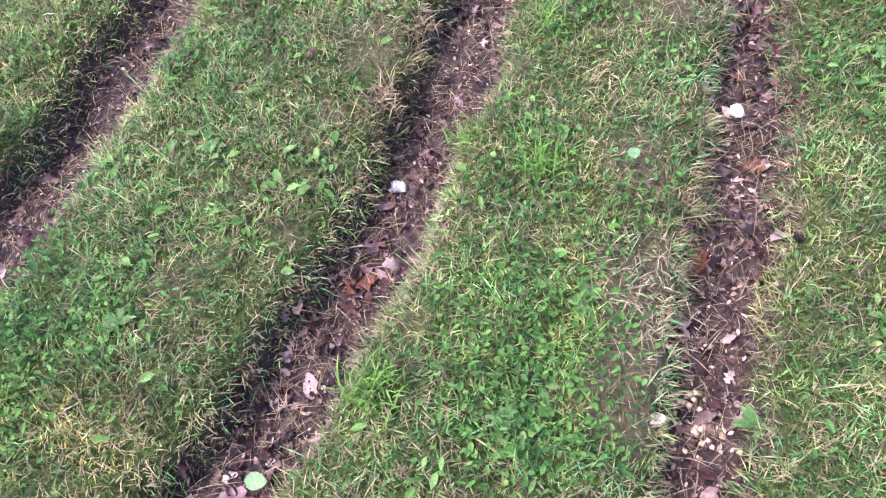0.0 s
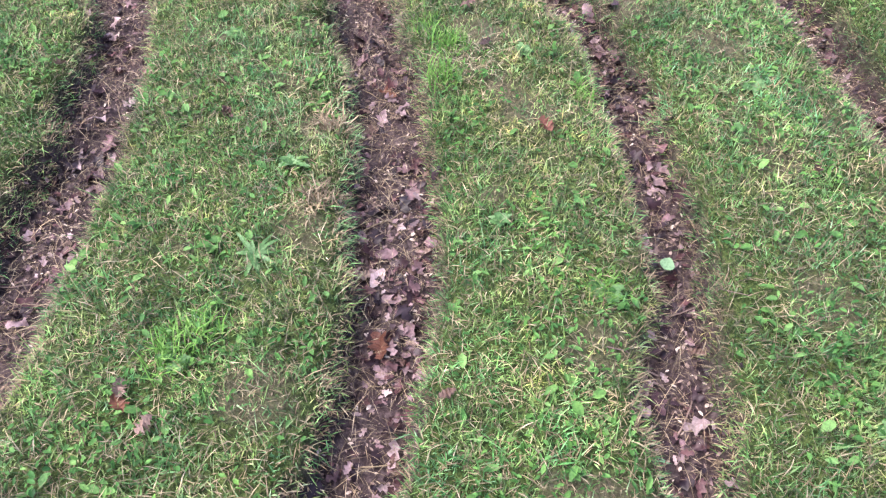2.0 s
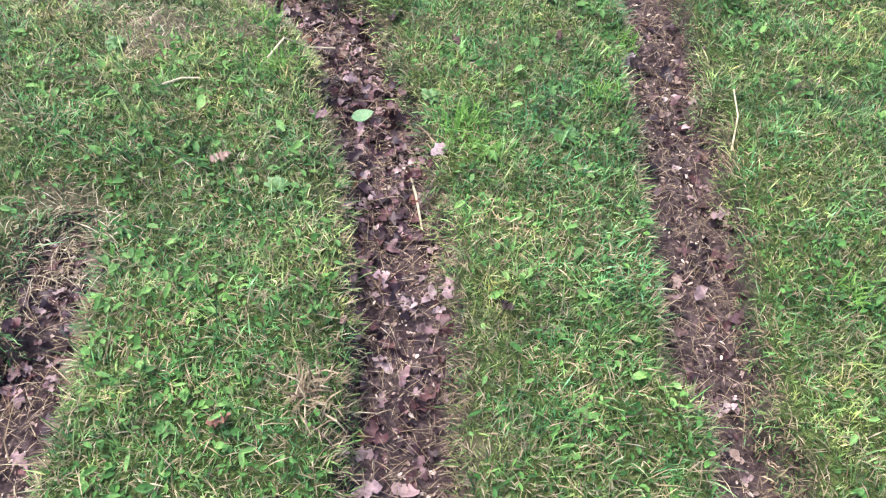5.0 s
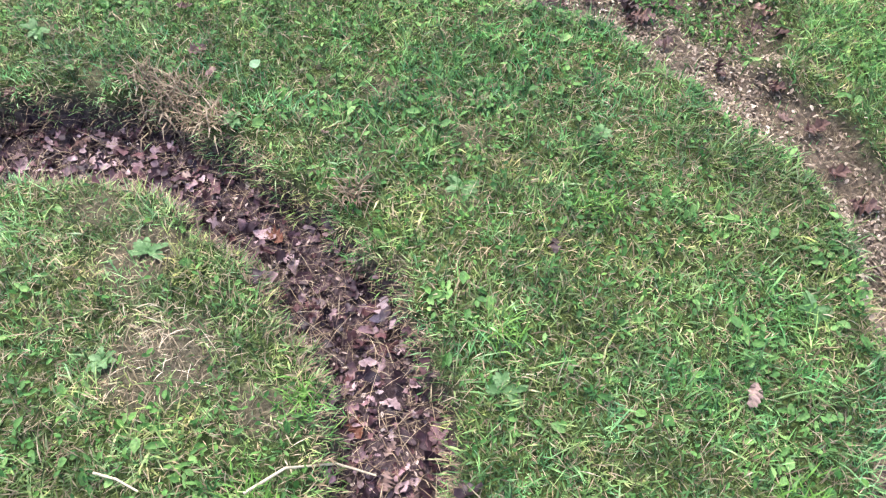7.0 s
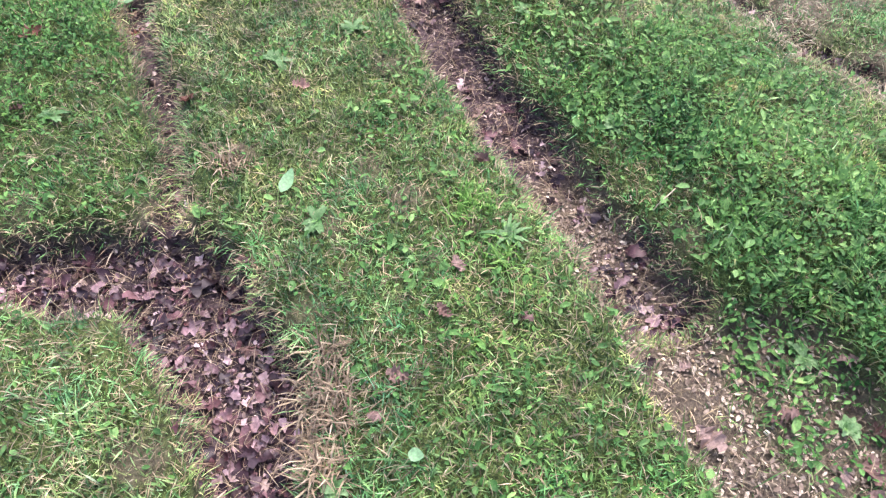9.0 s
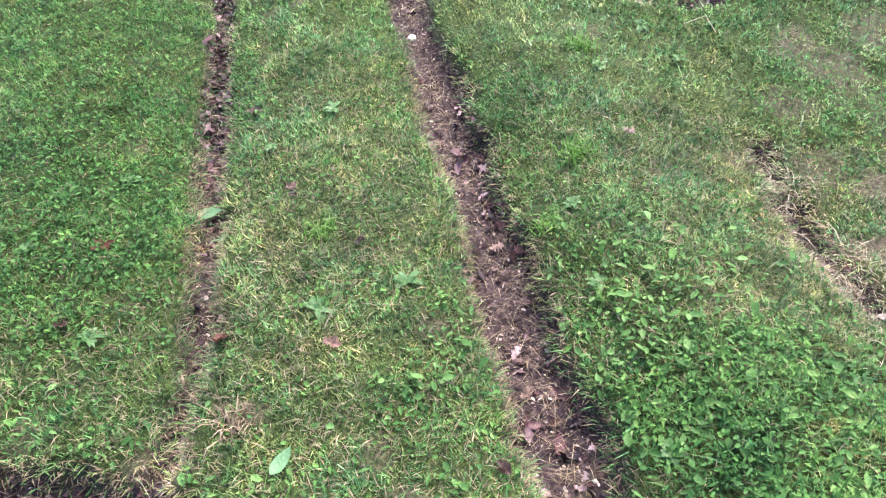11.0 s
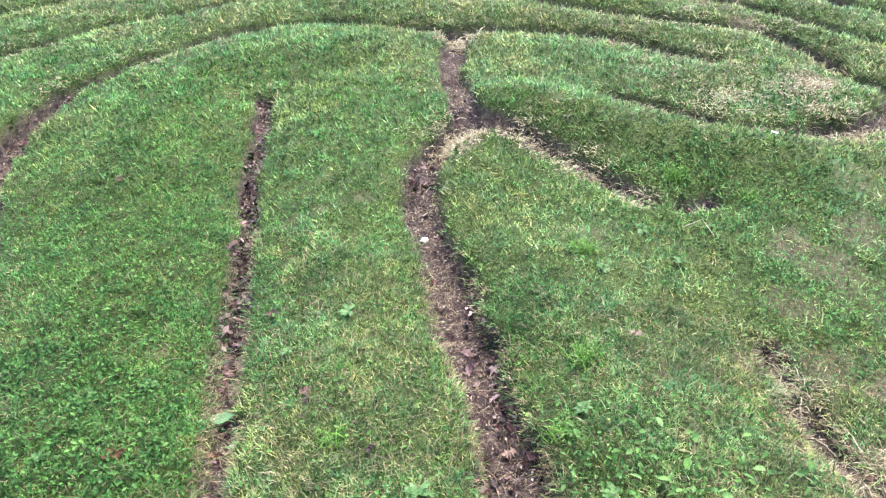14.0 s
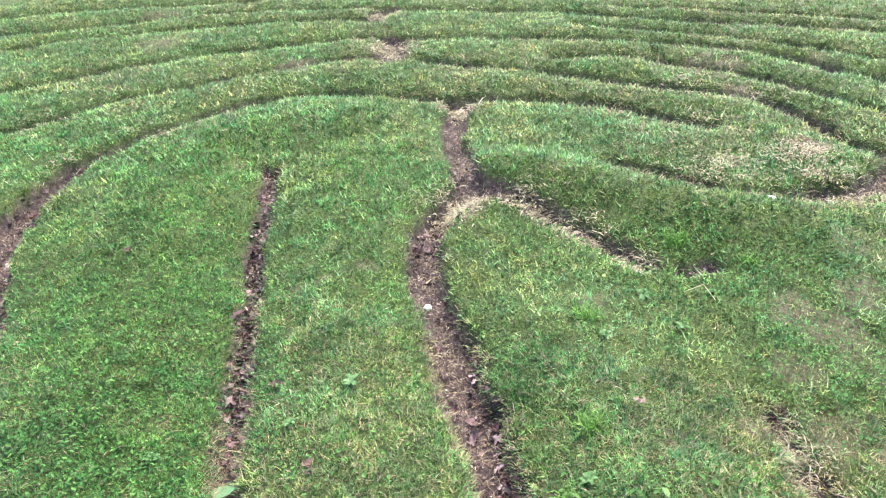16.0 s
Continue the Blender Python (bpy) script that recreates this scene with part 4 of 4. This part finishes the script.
keep = rng.random(len(x)) < np.clip(0.2 + 1.3 * (leafiness - 0.25) + 0.5 * (np.hypot(x + 0.4, y - 5.3) < 1.4), 0.12, 1) * (1 - 0.75 * step(-1.2, -1.6, x) * step(4.3, 4.7, y))
x, y = x[keep], y[keep]
tagged(new("leaf_litter", litter("leaf_litter", x, y, np.clip(rng.gamma(3.2, 0.009, len(x)), 0.011, 0.066), LITTER)), "damp brown dead oak leaves matted in the trenches", "leaf litter", kind="stuff")

x, y, d = in_trench(4400, -0.034)
n = len(x)
bits = blades("straw_bits", x, y, d, rng.gamma(2.5, 0.022, n), rng.uniform(0.001, 0.0022, n) * (1 + 0.1 * np.clip(d - 2, 0, 8)), np.clip(rng.normal(1.45, 0.12, n), 1.1, 1.6), sink=-0.006, mat=STRAW)
tagged(new("straw_bits", bits), "scattered dry straw and grass clippings in the trenches", "straw", kind="stuff")

x, y, d = in_trench(3000, -0.036)
chips = leaflets("wood_chips", x, y, rng.uniform(0.005, 0.019, len(x)), rng.uniform(0.001, 0.008, len(x)), CHIP)
tagged(new("wood_chips", chips), "small pale wood chips and bark crumbs on bare soil", "wood chips", kind="stuff")
x, y, d = turf([(-1.8, 1.3, 6.0, 7.7)], 12500)
keep = rng.random(len(x)) < np.maximum(0.4 * sample(WEEDY, x, y), sample(CHIPPY, x, y) * step(0.15, 0.55, rough(x + 2, y + 9, 5.0, 3)))
x, y = x[keep], y[keep]
tan = leaflets("tan_chips", x, y, rng.uniform(0.006, 0.02, len(x)), rng.uniform(0.001, 0.009, len(x)), TANCHIP)
tagged(new("tan_chips", tan), "dry tan wood chips spread over a trodden strip", "wood chips", kind="stuff")


# ---- single things ----
def part(name, verts, faces, mat, parent=None, smooth=False):
    """One mesh object, under a thing when there is one."""
    mesh = bpy.data.meshes.new(name)
    mesh.from_pydata([tuple(v) for v in verts], [], [tuple(int(i) for i in f) for f in faces])
    mesh.materials.append(mat)
    if smooth:
        mesh.polygons.foreach_set("use_smooth", np.ones(len(mesh.polygons), bool))
    ob = new(name, mesh)
    ob.parent = parent
    return ob


def ground_at(x, y):
    return float(sample(GZ, np.array([x]), np.array([y]))[0])


def leaf_mesh(name, shape, mat):
    v, f = shape
    mesh = bpy.data.meshes.new(name)
    low = v[:, 2].min()
    mesh.from_pydata([(a, b, c - low) for a, b, c in v], [], [tuple(int(i) for i in q) for q in f])
    mesh.materials.append(mat)
    return mesh


# Whole leaves that lie on top of the litter, near the trodden line.
LEAF_MESHES = [leaf_mesh("fallen_leaf", sh, LEAF) for sh in SHAPES]
lx, ly, ld = in_trench(260, -0.02)
near = ld < 2.2
lx, ly = lx[near], ly[near]
pick = rng.permutation(len(lx))[:230]
for x, y in zip(lx[pick], ly[pick]):
    ob = new("fallen_leaf", LEAF_MESHES[int(rng.integers(len(LEAF_MESHES)))])
    size = float(rng.uniform(0.028, 0.056))
    ob.matrix_world = pose(x, y, ground_at(x, y) + 0.003, rng.normal(0, 9), rng.normal(0, 9), rng.uniform(0, 360)) @ Matrix.Scale(size, 4)
    tagged(ob, "brown curled dead oak leaf lying in a muddy trench", "leaf", "leaves in the trenches")
for x, y in zip(rng.uniform(-1.2, 1.1, 110), rng.uniform(6.3, 7.6, 110)):
    if float(sample(np.maximum(WEEDY, CHIPPY), np.array([x]), np.array([y]))[0]) < 0.5:
        continue
    ob = new("fallen_leaf", LEAF_MESHES[int(rng.integers(len(LEAF_MESHES)))])
    ob.matrix_world = pose(x, y, ground_at(x, y) + 0.008, rng.normal(0, 10), rng.normal(0, 10), rng.uniform(0, 360)) @ Matrix.Scale(float(rng.uniform(0.045, 0.085)), 4)
    tagged(ob, "dark brown dead leaf among weeds and wood chips", "leaf", "leaves in the hollow")
# Leaves dropped on the turf.
for x, y in [(-0.157, 1.987), (0.636, 5.218), (0.83, 5.64), (-1.0, 5.73), (-1.34, 5.84), (-1.19, 5.82), (-1.725, 5.87), (-2.41, 4.89), (-0.5, 5.77), (-0.65, 7.05), (-0.53, 7.2), (-0.55, 6.94), (-0.11, 1.88), (0.2, 2.86), (0.19, 2.85), (1.11, 2.51), (1.08, 2.95), (1.09, 3.16), (-0.9, 5.7), (-1.01, 5.73), (-2.46, 4.85), (-2.8, 4.5), (-1.2, 6.02), (-0.2, 1.52), (0.55, 1.75), (1.8, 2.1), (0.95, 5.3), (0.75, 5.9),
             (-0.45, 6.1), (0.2, 5.9), (-1.9, 5.3), (-3.1, 5.9), (-3.4, 3.2), (-1.7, 4.5), (0.35, 3.9), (0.9, 4.3), (1.2, 1.06), (1.7, 3.6), (-0.3, 3.3), (0.1, 4.6), (-2.3, 5.2), (-0.6, 6.5)]:
    ob = new("fallen_leaf", LEAF_MESHES[int(rng.integers(len(LEAF_MESHES)))])
    ob.matrix_world = pose(x, y, ground_at(x, y) + 0.016, rng.normal(0, 14), rng.normal(0, 14), rng.uniform(0, 360)) @ Matrix.Scale(float(rng.uniform(0.035, 0.06)), 4)
    tagged(ob, "small brown dead leaf lying on the grass", "leaf", "leaves on the turf")
russet = leaf_mesh("russet_leaf", SHAPES[0], RUSSET)
for x, y, size in [(-2.0, 4.42, 0.075), (-1.83, 4.97, 0.075), (-0.42, 5.5, 0.06), (1.11, 6.1, 0.06), (0.442, 1.994, 0.09), (-0.21, 0.86, 0.09), (0.58, 0.69, 0.085), (-0.16, 1.95, 0.06), (0.73, 2.97, 0.07), (-0.42, 6.72, 0.06), (0.12, 5.28, 0.06)]:
    ob = new("fallen_leaf", russet)
    ob.matrix_world = pose(x, y, ground_at(x, y) + 0.014, rng.normal(0, 12), rng.normal(0, 12), rng.uniform(0, 360)) @ Matrix.Scale(size, 4)
    tagged(ob, "bright russet dead leaf, curled at its edges", "leaf", "russet leaves")


def oval_leaf(length, width, curl):
    """A smooth-edged fresh leaf with a raised rib."""
    k = 8
    t = np.linspace(0, 1, k)
    half = np.sin(np.pi * t**0.8) ** 0.8 * width / 2 + 0.002
    v, f = [], []
    for i in range(k):
        z = curl * (t[i] - 0.5) ** 2 * length
        v += [(length * (t[i] - 0.5), 0, z), (length * (t[i] - 0.5), half[i], z + 0.25 * half[i]), (length * (t[i] - 0.5), -half[i], z + 0.18 * half[i])]
    for i in range(k - 1):
        a, b = 3 * i, 3 * i + 3
        f += [(a, b, b + 1, a + 1), (b, a, a + 2, b + 2)]
    return v, f


for x, y, length, width, turn in [(-0.5, 0.45, 0.055, 0.035, -20), (0.39, 4.98, 0.07, 0.042, 25), (-1.535, 5.345, 0.08, 0.032, 170), (-2.32, 4.59, 0.085, 0.045, 120), (-0.82, 5.8, 0.035, 0.026, 80), (0.505, 0.949, 0.03, 0.025, 10), (1.268, 1.985, 0.042, 0.038, 40), (-0.4, 7.0, 0.09, 0.05, 60),
                                  (-0.92, 7.5, 0.08, 0.06, 10)]:
    v, f = oval_leaf(length, width, 0.4)
    ob = part("green_leaf", v, f, GREENLEAF, smooth=True)
    ob.matrix_world = pose(x, y, ground_at(x, y) + 0.034, 6, -8, turn)
    tagged(ob, "pale green fresh oval leaf fallen on the ground", "leaf", "fresh fallen leaves")


def stone(name, size, seed, mat):
    bm = bmesh.new()
    bmesh.ops.create_icosphere(bm, subdivisions=2, radius=0.5)
    r = np.random.default_rng(seed)
    shift = r.uniform(-5, 5, 3)
    for v in bm.verts:
        v.co *= 0.8 + 0.5 * noise.noise(v.co * 2.2 + Vector(shift))
        v.co = Vector((v.co.x * size[0], v.co.y * size[1], v.co.z * size[2]))
    mesh = bpy.data.meshes.new(name)
    bm.to_mesh(mesh)
    bm.free()
    mesh.materials.append(mat)
    return new(name, mesh)


for k, (x, y, size) in enumerate([(-0.064, 1.148, (0.06, 0.045, 0.035)), (0.853, 1.095, (0.05, 0.042, 0.03)), (-3.68, 4.795, (0.055, 0.045, 0.035)), (-4.88, 6.34, (0.06, 0.05, 0.02)),
                                  (-5.1, 6.33, (0.05, 0.04, 0.02))]):
    ob = stone("chalk_stone", size, k, STONE)
    ob.location = (x, y, ground_at(x, y) + size[2] * 0.3)
    ob.rotation_euler = (0.2, 0.1, k * 1.3)
    tagged(ob, "small rough white chalk stone half sunk in mud", "stone", "white stones")

vs, fs, at = [], [], 0
r = np.random.default_rng(31)
for k in range(70):
    px, py = (0.44 + r.normal(0, 0.035), 0.36 + r.normal(0, 0.05)) if k < 45 else (r.uniform(-1.9, -1.0), 0)
    if k >= 45:
        py = 6.42 - (px + 1.3) * -0.72 + r.normal(0, 0.05)
    size = r.uniform(0.005, 0.012)
    base = np.array([(1, 0, 0), (0, 1, 0), (-1, 0, 0), (0, -1, 0), (0, 0, 0.8), (0, 0, -0.8)]) * r.uniform(0.7, 1.2, (6, 1)) * size
    vs.append(base + (px, py, ground_at(px, py) + size * 0.4))
    fs.append(np.array([(0, 1, 4), (1, 2, 4), (2, 3, 4), (3, 0, 4), (1, 0, 5), (2, 1, 5), (3, 2, 5), (0, 3, 5)]) + at)
    at += 6
f = np.concatenate(fs)
tagged(new("gravel", sheet("gravel", np.concatenate(vs), np.full(len(f), 3), f.ravel(), PEBBLE)), "scattered cream-coloured pebbles in the trench mud", "gravel", kind="stuff")


def stalk(name, points, thick, mat, label, category, group):
    """A thin six-sided stem through a few bends, resting on the ground."""
    line = [Vector((x, y, ground_at(x, y) + lift)) for x, y, lift in points]
    v, f = [], []
    for i, p in enumerate(line):
        along = (line[min(i + 1, len(line) - 1)] - line[max(i - 1, 0)]).normalized()
        side = along.cross(Vector((0, 0, 1))).normalized()
        up = side.cross(along)
        rad = thick * (1 - 0.5 * i / len(line))
        v += [p + (side * math.cos(a) + up * math.sin(a)) * rad for a in (j * math.pi / 3 for j in range(6))]
    for i in range(len(line) - 1):
        f += [(6 * i + j, 6 * i + (j + 1) % 6, 6 * i + 6 + (j + 1) % 6, 6 * i + 6 + j) for j in range(6)]
    f += [tuple(range(5, -1, -1)), tuple(6 * (len(line) - 1) + j for j in range(6))]
    return tagged(part(name, v, f, mat), label, category, group)


PALE = "long pale dry grass stalk lying across the ground"
stalk("grass_stalk", [(0.57, 4.79, 0.012), (0.61, 4.7, 0.014), (0.645, 4.6, 0.012), (0.68, 4.5, 0.01)], 0.004, PALESTEM, PALE, "stalk", "dry stalks")
stalk("grass_stalk", [(0.1, 5.01, 0.03), (0.125, 5.1, 0.04), (0.165, 5.19, 0.05), (0.24, 5.235, 0.035)], 0.0035, PALESTEM, PALE, "stalk", "dry stalks")
stalk("grass_stalk", [(-0.15, 4.83, 0.025), (-0.1, 4.855, 0.03), (-0.05, 4.87, 0.028)], 0.003, PALESTEM, PALE, "stalk", "dry stalks")
stalk("grass_stalk", [(1.49, 4.98, 0.03), (1.5, 5.08, 0.032), (1.485, 5.17, 0.03)], 0.003, PALESTEM, PALE, "stalk", "dry stalks")
stalk("grass_stalk", [(-1.58, 6.32, 0.012), (-1.62, 6.37, 0.02), (-1.66, 6.41, 0.03)], 0.0026, PALESTEM, PALE, "stalk", "dry stalks")
stalk("grass_stalk", [(-3.95, 5.98, 0.03), (-4.0, 6.06, 0.05), (-3.9, 6.12, 0.04)], 0.002, PALESTEM, PALE, "stalk", "dry stalks")
r = np.random.default_rng(5)
tx, ty, td = in_trench(40, -0.02)
tx, ty = tx[td < 2.3], ty[td < 2.3]
for x, y in list(zip(tx, ty))[:70]:
    a, length, bend = r.uniform(0, 6.28), r.uniform(0.06, 0.2), r.normal(0, 0.25)
    pts = [(x + math.cos(a + bend * k / 3) * length * k / 3, y + math.sin(a + bend * k / 3) * length * k / 3, 0.008 + 0.006 * (k % 2)) for k in range(4)]
    stalk("twig", pts, r.uniform(0.0012, 0.0026), CHIP if r.random() < 0.5 else STRAW, "thin dry twig lying on dead leaves", "twig", "twigs in the trenches")


def weed(leaves, length, width, rise_by, seed):
    """A rosette: leaves from one crown, each a part."""
    r = np.random.default_rng(seed)
    root = new("weed_plant")
    k = 9
    for i in range(leaves):
        L, W = length * r.uniform(0.4, 1.15), width * r.uniform(0.75, 1.2)
        turn, up = 2 * math.pi * (i * 0.382 + r.uniform(-0.16, 0.16)), rise_by * r.uniform(0.5, 1.4)
        v, f = [], []
        for j in range(k):
            t = j / (k - 1)
            half = W / 2 * math.sin(math.pi * min(1, 0.12 + 0.85 * t**0.9)) * (1.15 if j % 2 else 0.75) + 0.001
            reach_, z = L * t, L * (up * t - 0.75 * up * t * t) + 0.004
            wav = r.normal(0, 0.12) * half
            v += [(reach_, 0, z), (reach_, half, z + 0.3 * half + wav), (reach_, -half, z + 0.3 * half - wav)]
        for j in range(k - 1):
            a, b = 3 * j, 3 * j + 3
            f += [(a, b, b + 1, a + 1), (b, a, a + 2, b + 2)]
        leaf = part("leaf", v, f, WEED, root, True)
        leaf.rotation_euler = (0, 0, turn)
    return root


KINDS = [(weed(13, 0.05, 0.017, 0.5, 3), "rosette of broad green weed leaves growing in the turf"), (weed(22, 0.07, 0.011, 0.55, 8), "rosette of narrow ribwort leaves growing in the turf"),
         (weed(12, 0.038, 0.018, 0.9, 15), "low clump of rounded green weed leaves in the turf")]
SPOTS = [(0.19, 2.3, 1), (-0.03, 2.03, 0), (1.03, 1.9, 0), (0.27, 4.54, 2), (-0.36, 4.98, 2), (-0.54, 5.22, 0), (-0.74, 5.64, 2), (-1.42, 5.45, 0), (-0.72, 6.28, 2), (0.34, 5.54, 0), (0.05, 6.3, 2), (-1.45, 5.96, 1), (-1.22, 6.72, 0),
         (-1.05, 6.8, 2), (-0.95, 6.95, 0), (-0.75, 7.0, 2), (-0.6, 7.1, 0), (-0.3, 7.2, 2), (-1.4, 6.8, 2), (-0.85, 7.15, 0), (0.2, 7.25, 0), (1.18, 1.06, 2), (1.45, 1.35, 0), (1.6, 1.0, 2), (0.28, 0.62, 0), (0.05, 0.42, 2), (-0.75, 0.85, 0),
         (0.55, 0.3, 0), (1.2, 0.55, 2), (1.3, 0.8, 0), (-0.5, 1.3, 2), (1.19, 2.87, 2), (1.23, 3.42, 0), (0.28, 3.3, 2), (1.85, 2.5, 0), (1.8, 3.3, 2), (0.35, 2.6, 0), (0.85, 2.2, 2), (-2.3, 4.3, 2), (-2.0, 5.2, 0), (-2.6, 4.7, 2), (-2.2, 5.4, 0),
         (-1.9, 6.25, 2), (-2.4, 5.95, 0), (-2.7, 5.8, 2), (-1.7, 4.6, 0), (-1.9, 4.2, 2), (-2.9, 4.8, 0), (-3.5, 5.7, 2), (-3.7, 6.0, 0), (-4.0, 6.1, 2), (-3.9, 5.8, 0), (0.9, 5.5, 2), (0.75, 6.2, 0), (0.6, 5.0, 2), (1.0, 4.9, 0), (-0.1, 5.9, 0)]
used = set()
for x, y, kind in SPOTS:
    root, label = KINDS[kind]
    m = pose(x, y, ground_at(x, y) + 0.006, float(r.normal(0, 8)), float(r.normal(0, 8)), float(r.uniform(0, 360)))
    if kind in used:
        copy_thing(root, m)
    else:
        used.add(kind)
        root.matrix_basis = m
        tagged(root, label, "weed", "weeds in the turf")


def tuft(name, count, length, spread, lean, mat, seed):
    """A clump of longer blades from one root, in one mesh."""
    r = np.random.default_rng(seed)
    v, f = [], []
    for _ in range(count):
        a, l, w, t = r.uniform(0, 6.28), length * r.uniform(0.5, 1.15), r.uniform(0.0025, 0.0045), abs(r.normal(lean, 0.3))
        bx, by = r.normal(0, spread, 2)
        out, side = np.array([math.cos(a), math.sin(a), 0]), np.array([-math.sin(a), math.cos(a), 0]) * w / 2
        p, up = np.array([bx, by, -0.008]), np.array([0, 0, 1.0])
        q = p + (out * math.sin(t * 0.7) + up * math.cos(t * 0.7)) * l * 0.55
        e = q + (out * math.sin(t * 1.4) + up * math.cos(t * 1.4)) * l * 0.45
        o = len(v)
        v += [p - side, p + side, q + side, q - side, e]
        f += [(o, o + 1, o + 2, o + 3), (o + 3, o + 2, o + 4)]
    mesh = bpy.data.meshes.new(name)
    mesh.from_pydata([tuple(c) for c in v], [], f)
    mesh.materials.append(mat)
    return mesh


TUFT = [tuft("grass_tuft", 110, 0.085, 0.03, 0.75, LONG, 1), tuft("grass_tuft", 80, 0.07, 0.022, 0.95, LONG, 2), tuft("grass_tuft", 90, 0.095, 0.02, 0.9, STRAW, 4)]
for x, y, kind in [(0.72, 4.89, 0), (0.78, 4.8, 1), (0.12, 5.0, 0), (0.02, 5.22, 1), (-0.04, 2.05, 0), (0.03, 2.1, 1), (1.03, 1.91, 1), (0.97, 3.0, 0), (1.0, 3.31, 0), (0.93, 3.15, 1), (0.9, 2.85, 0), (-0.85, 5.58, 2), (-0.78, 5.6, 2), (-0.93, 5.55, 2), (-1.0, 5.52, 2), (-0.97, 5.6, 2), (-0.9, 5.62, 2), (-1.05, 5.55, 2),
                   (-1.38, 5.95, 1), (-1.55, 5.85, 0), (0.15, 1.15, 1), (0.3, 1.0, 0), (0.45, 1.45, 1), (-0.2, 0.55, 0), (1.15, 5.4, 0), (1.1, 5.1, 1), (0.95, 5.75, 0), (0.2, 6.1, 1), (-2.95, 5.75, 0), (-2.6, 5.75, 1), (-2.3, 5.05, 1), (-3.6, 5.6, 0),
                   (-4.4, 5.9, 0), (-4.3, 6.25, 1), (-1.6, 5.15, 2), (0.5, 2.75, 2), (0.38, 2.45, 2), (-0.05, 1.35, 2), (0.1, 1.6, 2), (0.55, 3.6, 2), (0.5, 4.0, 2), (-0.3, 5.7, 2), (0.25, 5.65, 1), (1.3, 2.65, 1), (1.9, 4.0, 0), (1.75, 4.5, 1)]:
    ob = new("grass_tuft", TUFT[kind])
    ob.matrix_world = pose(x, y, ground_at(x, y), 0, 0, float(r.uniform(0, 360)))
    tagged(ob, "clump of dry straw-coloured grass on a trench edge" if kind == 2 else "clump of longer bright green grass in the turf", "grass tuft", "withered tufts" if kind == 2 else "green tufts")
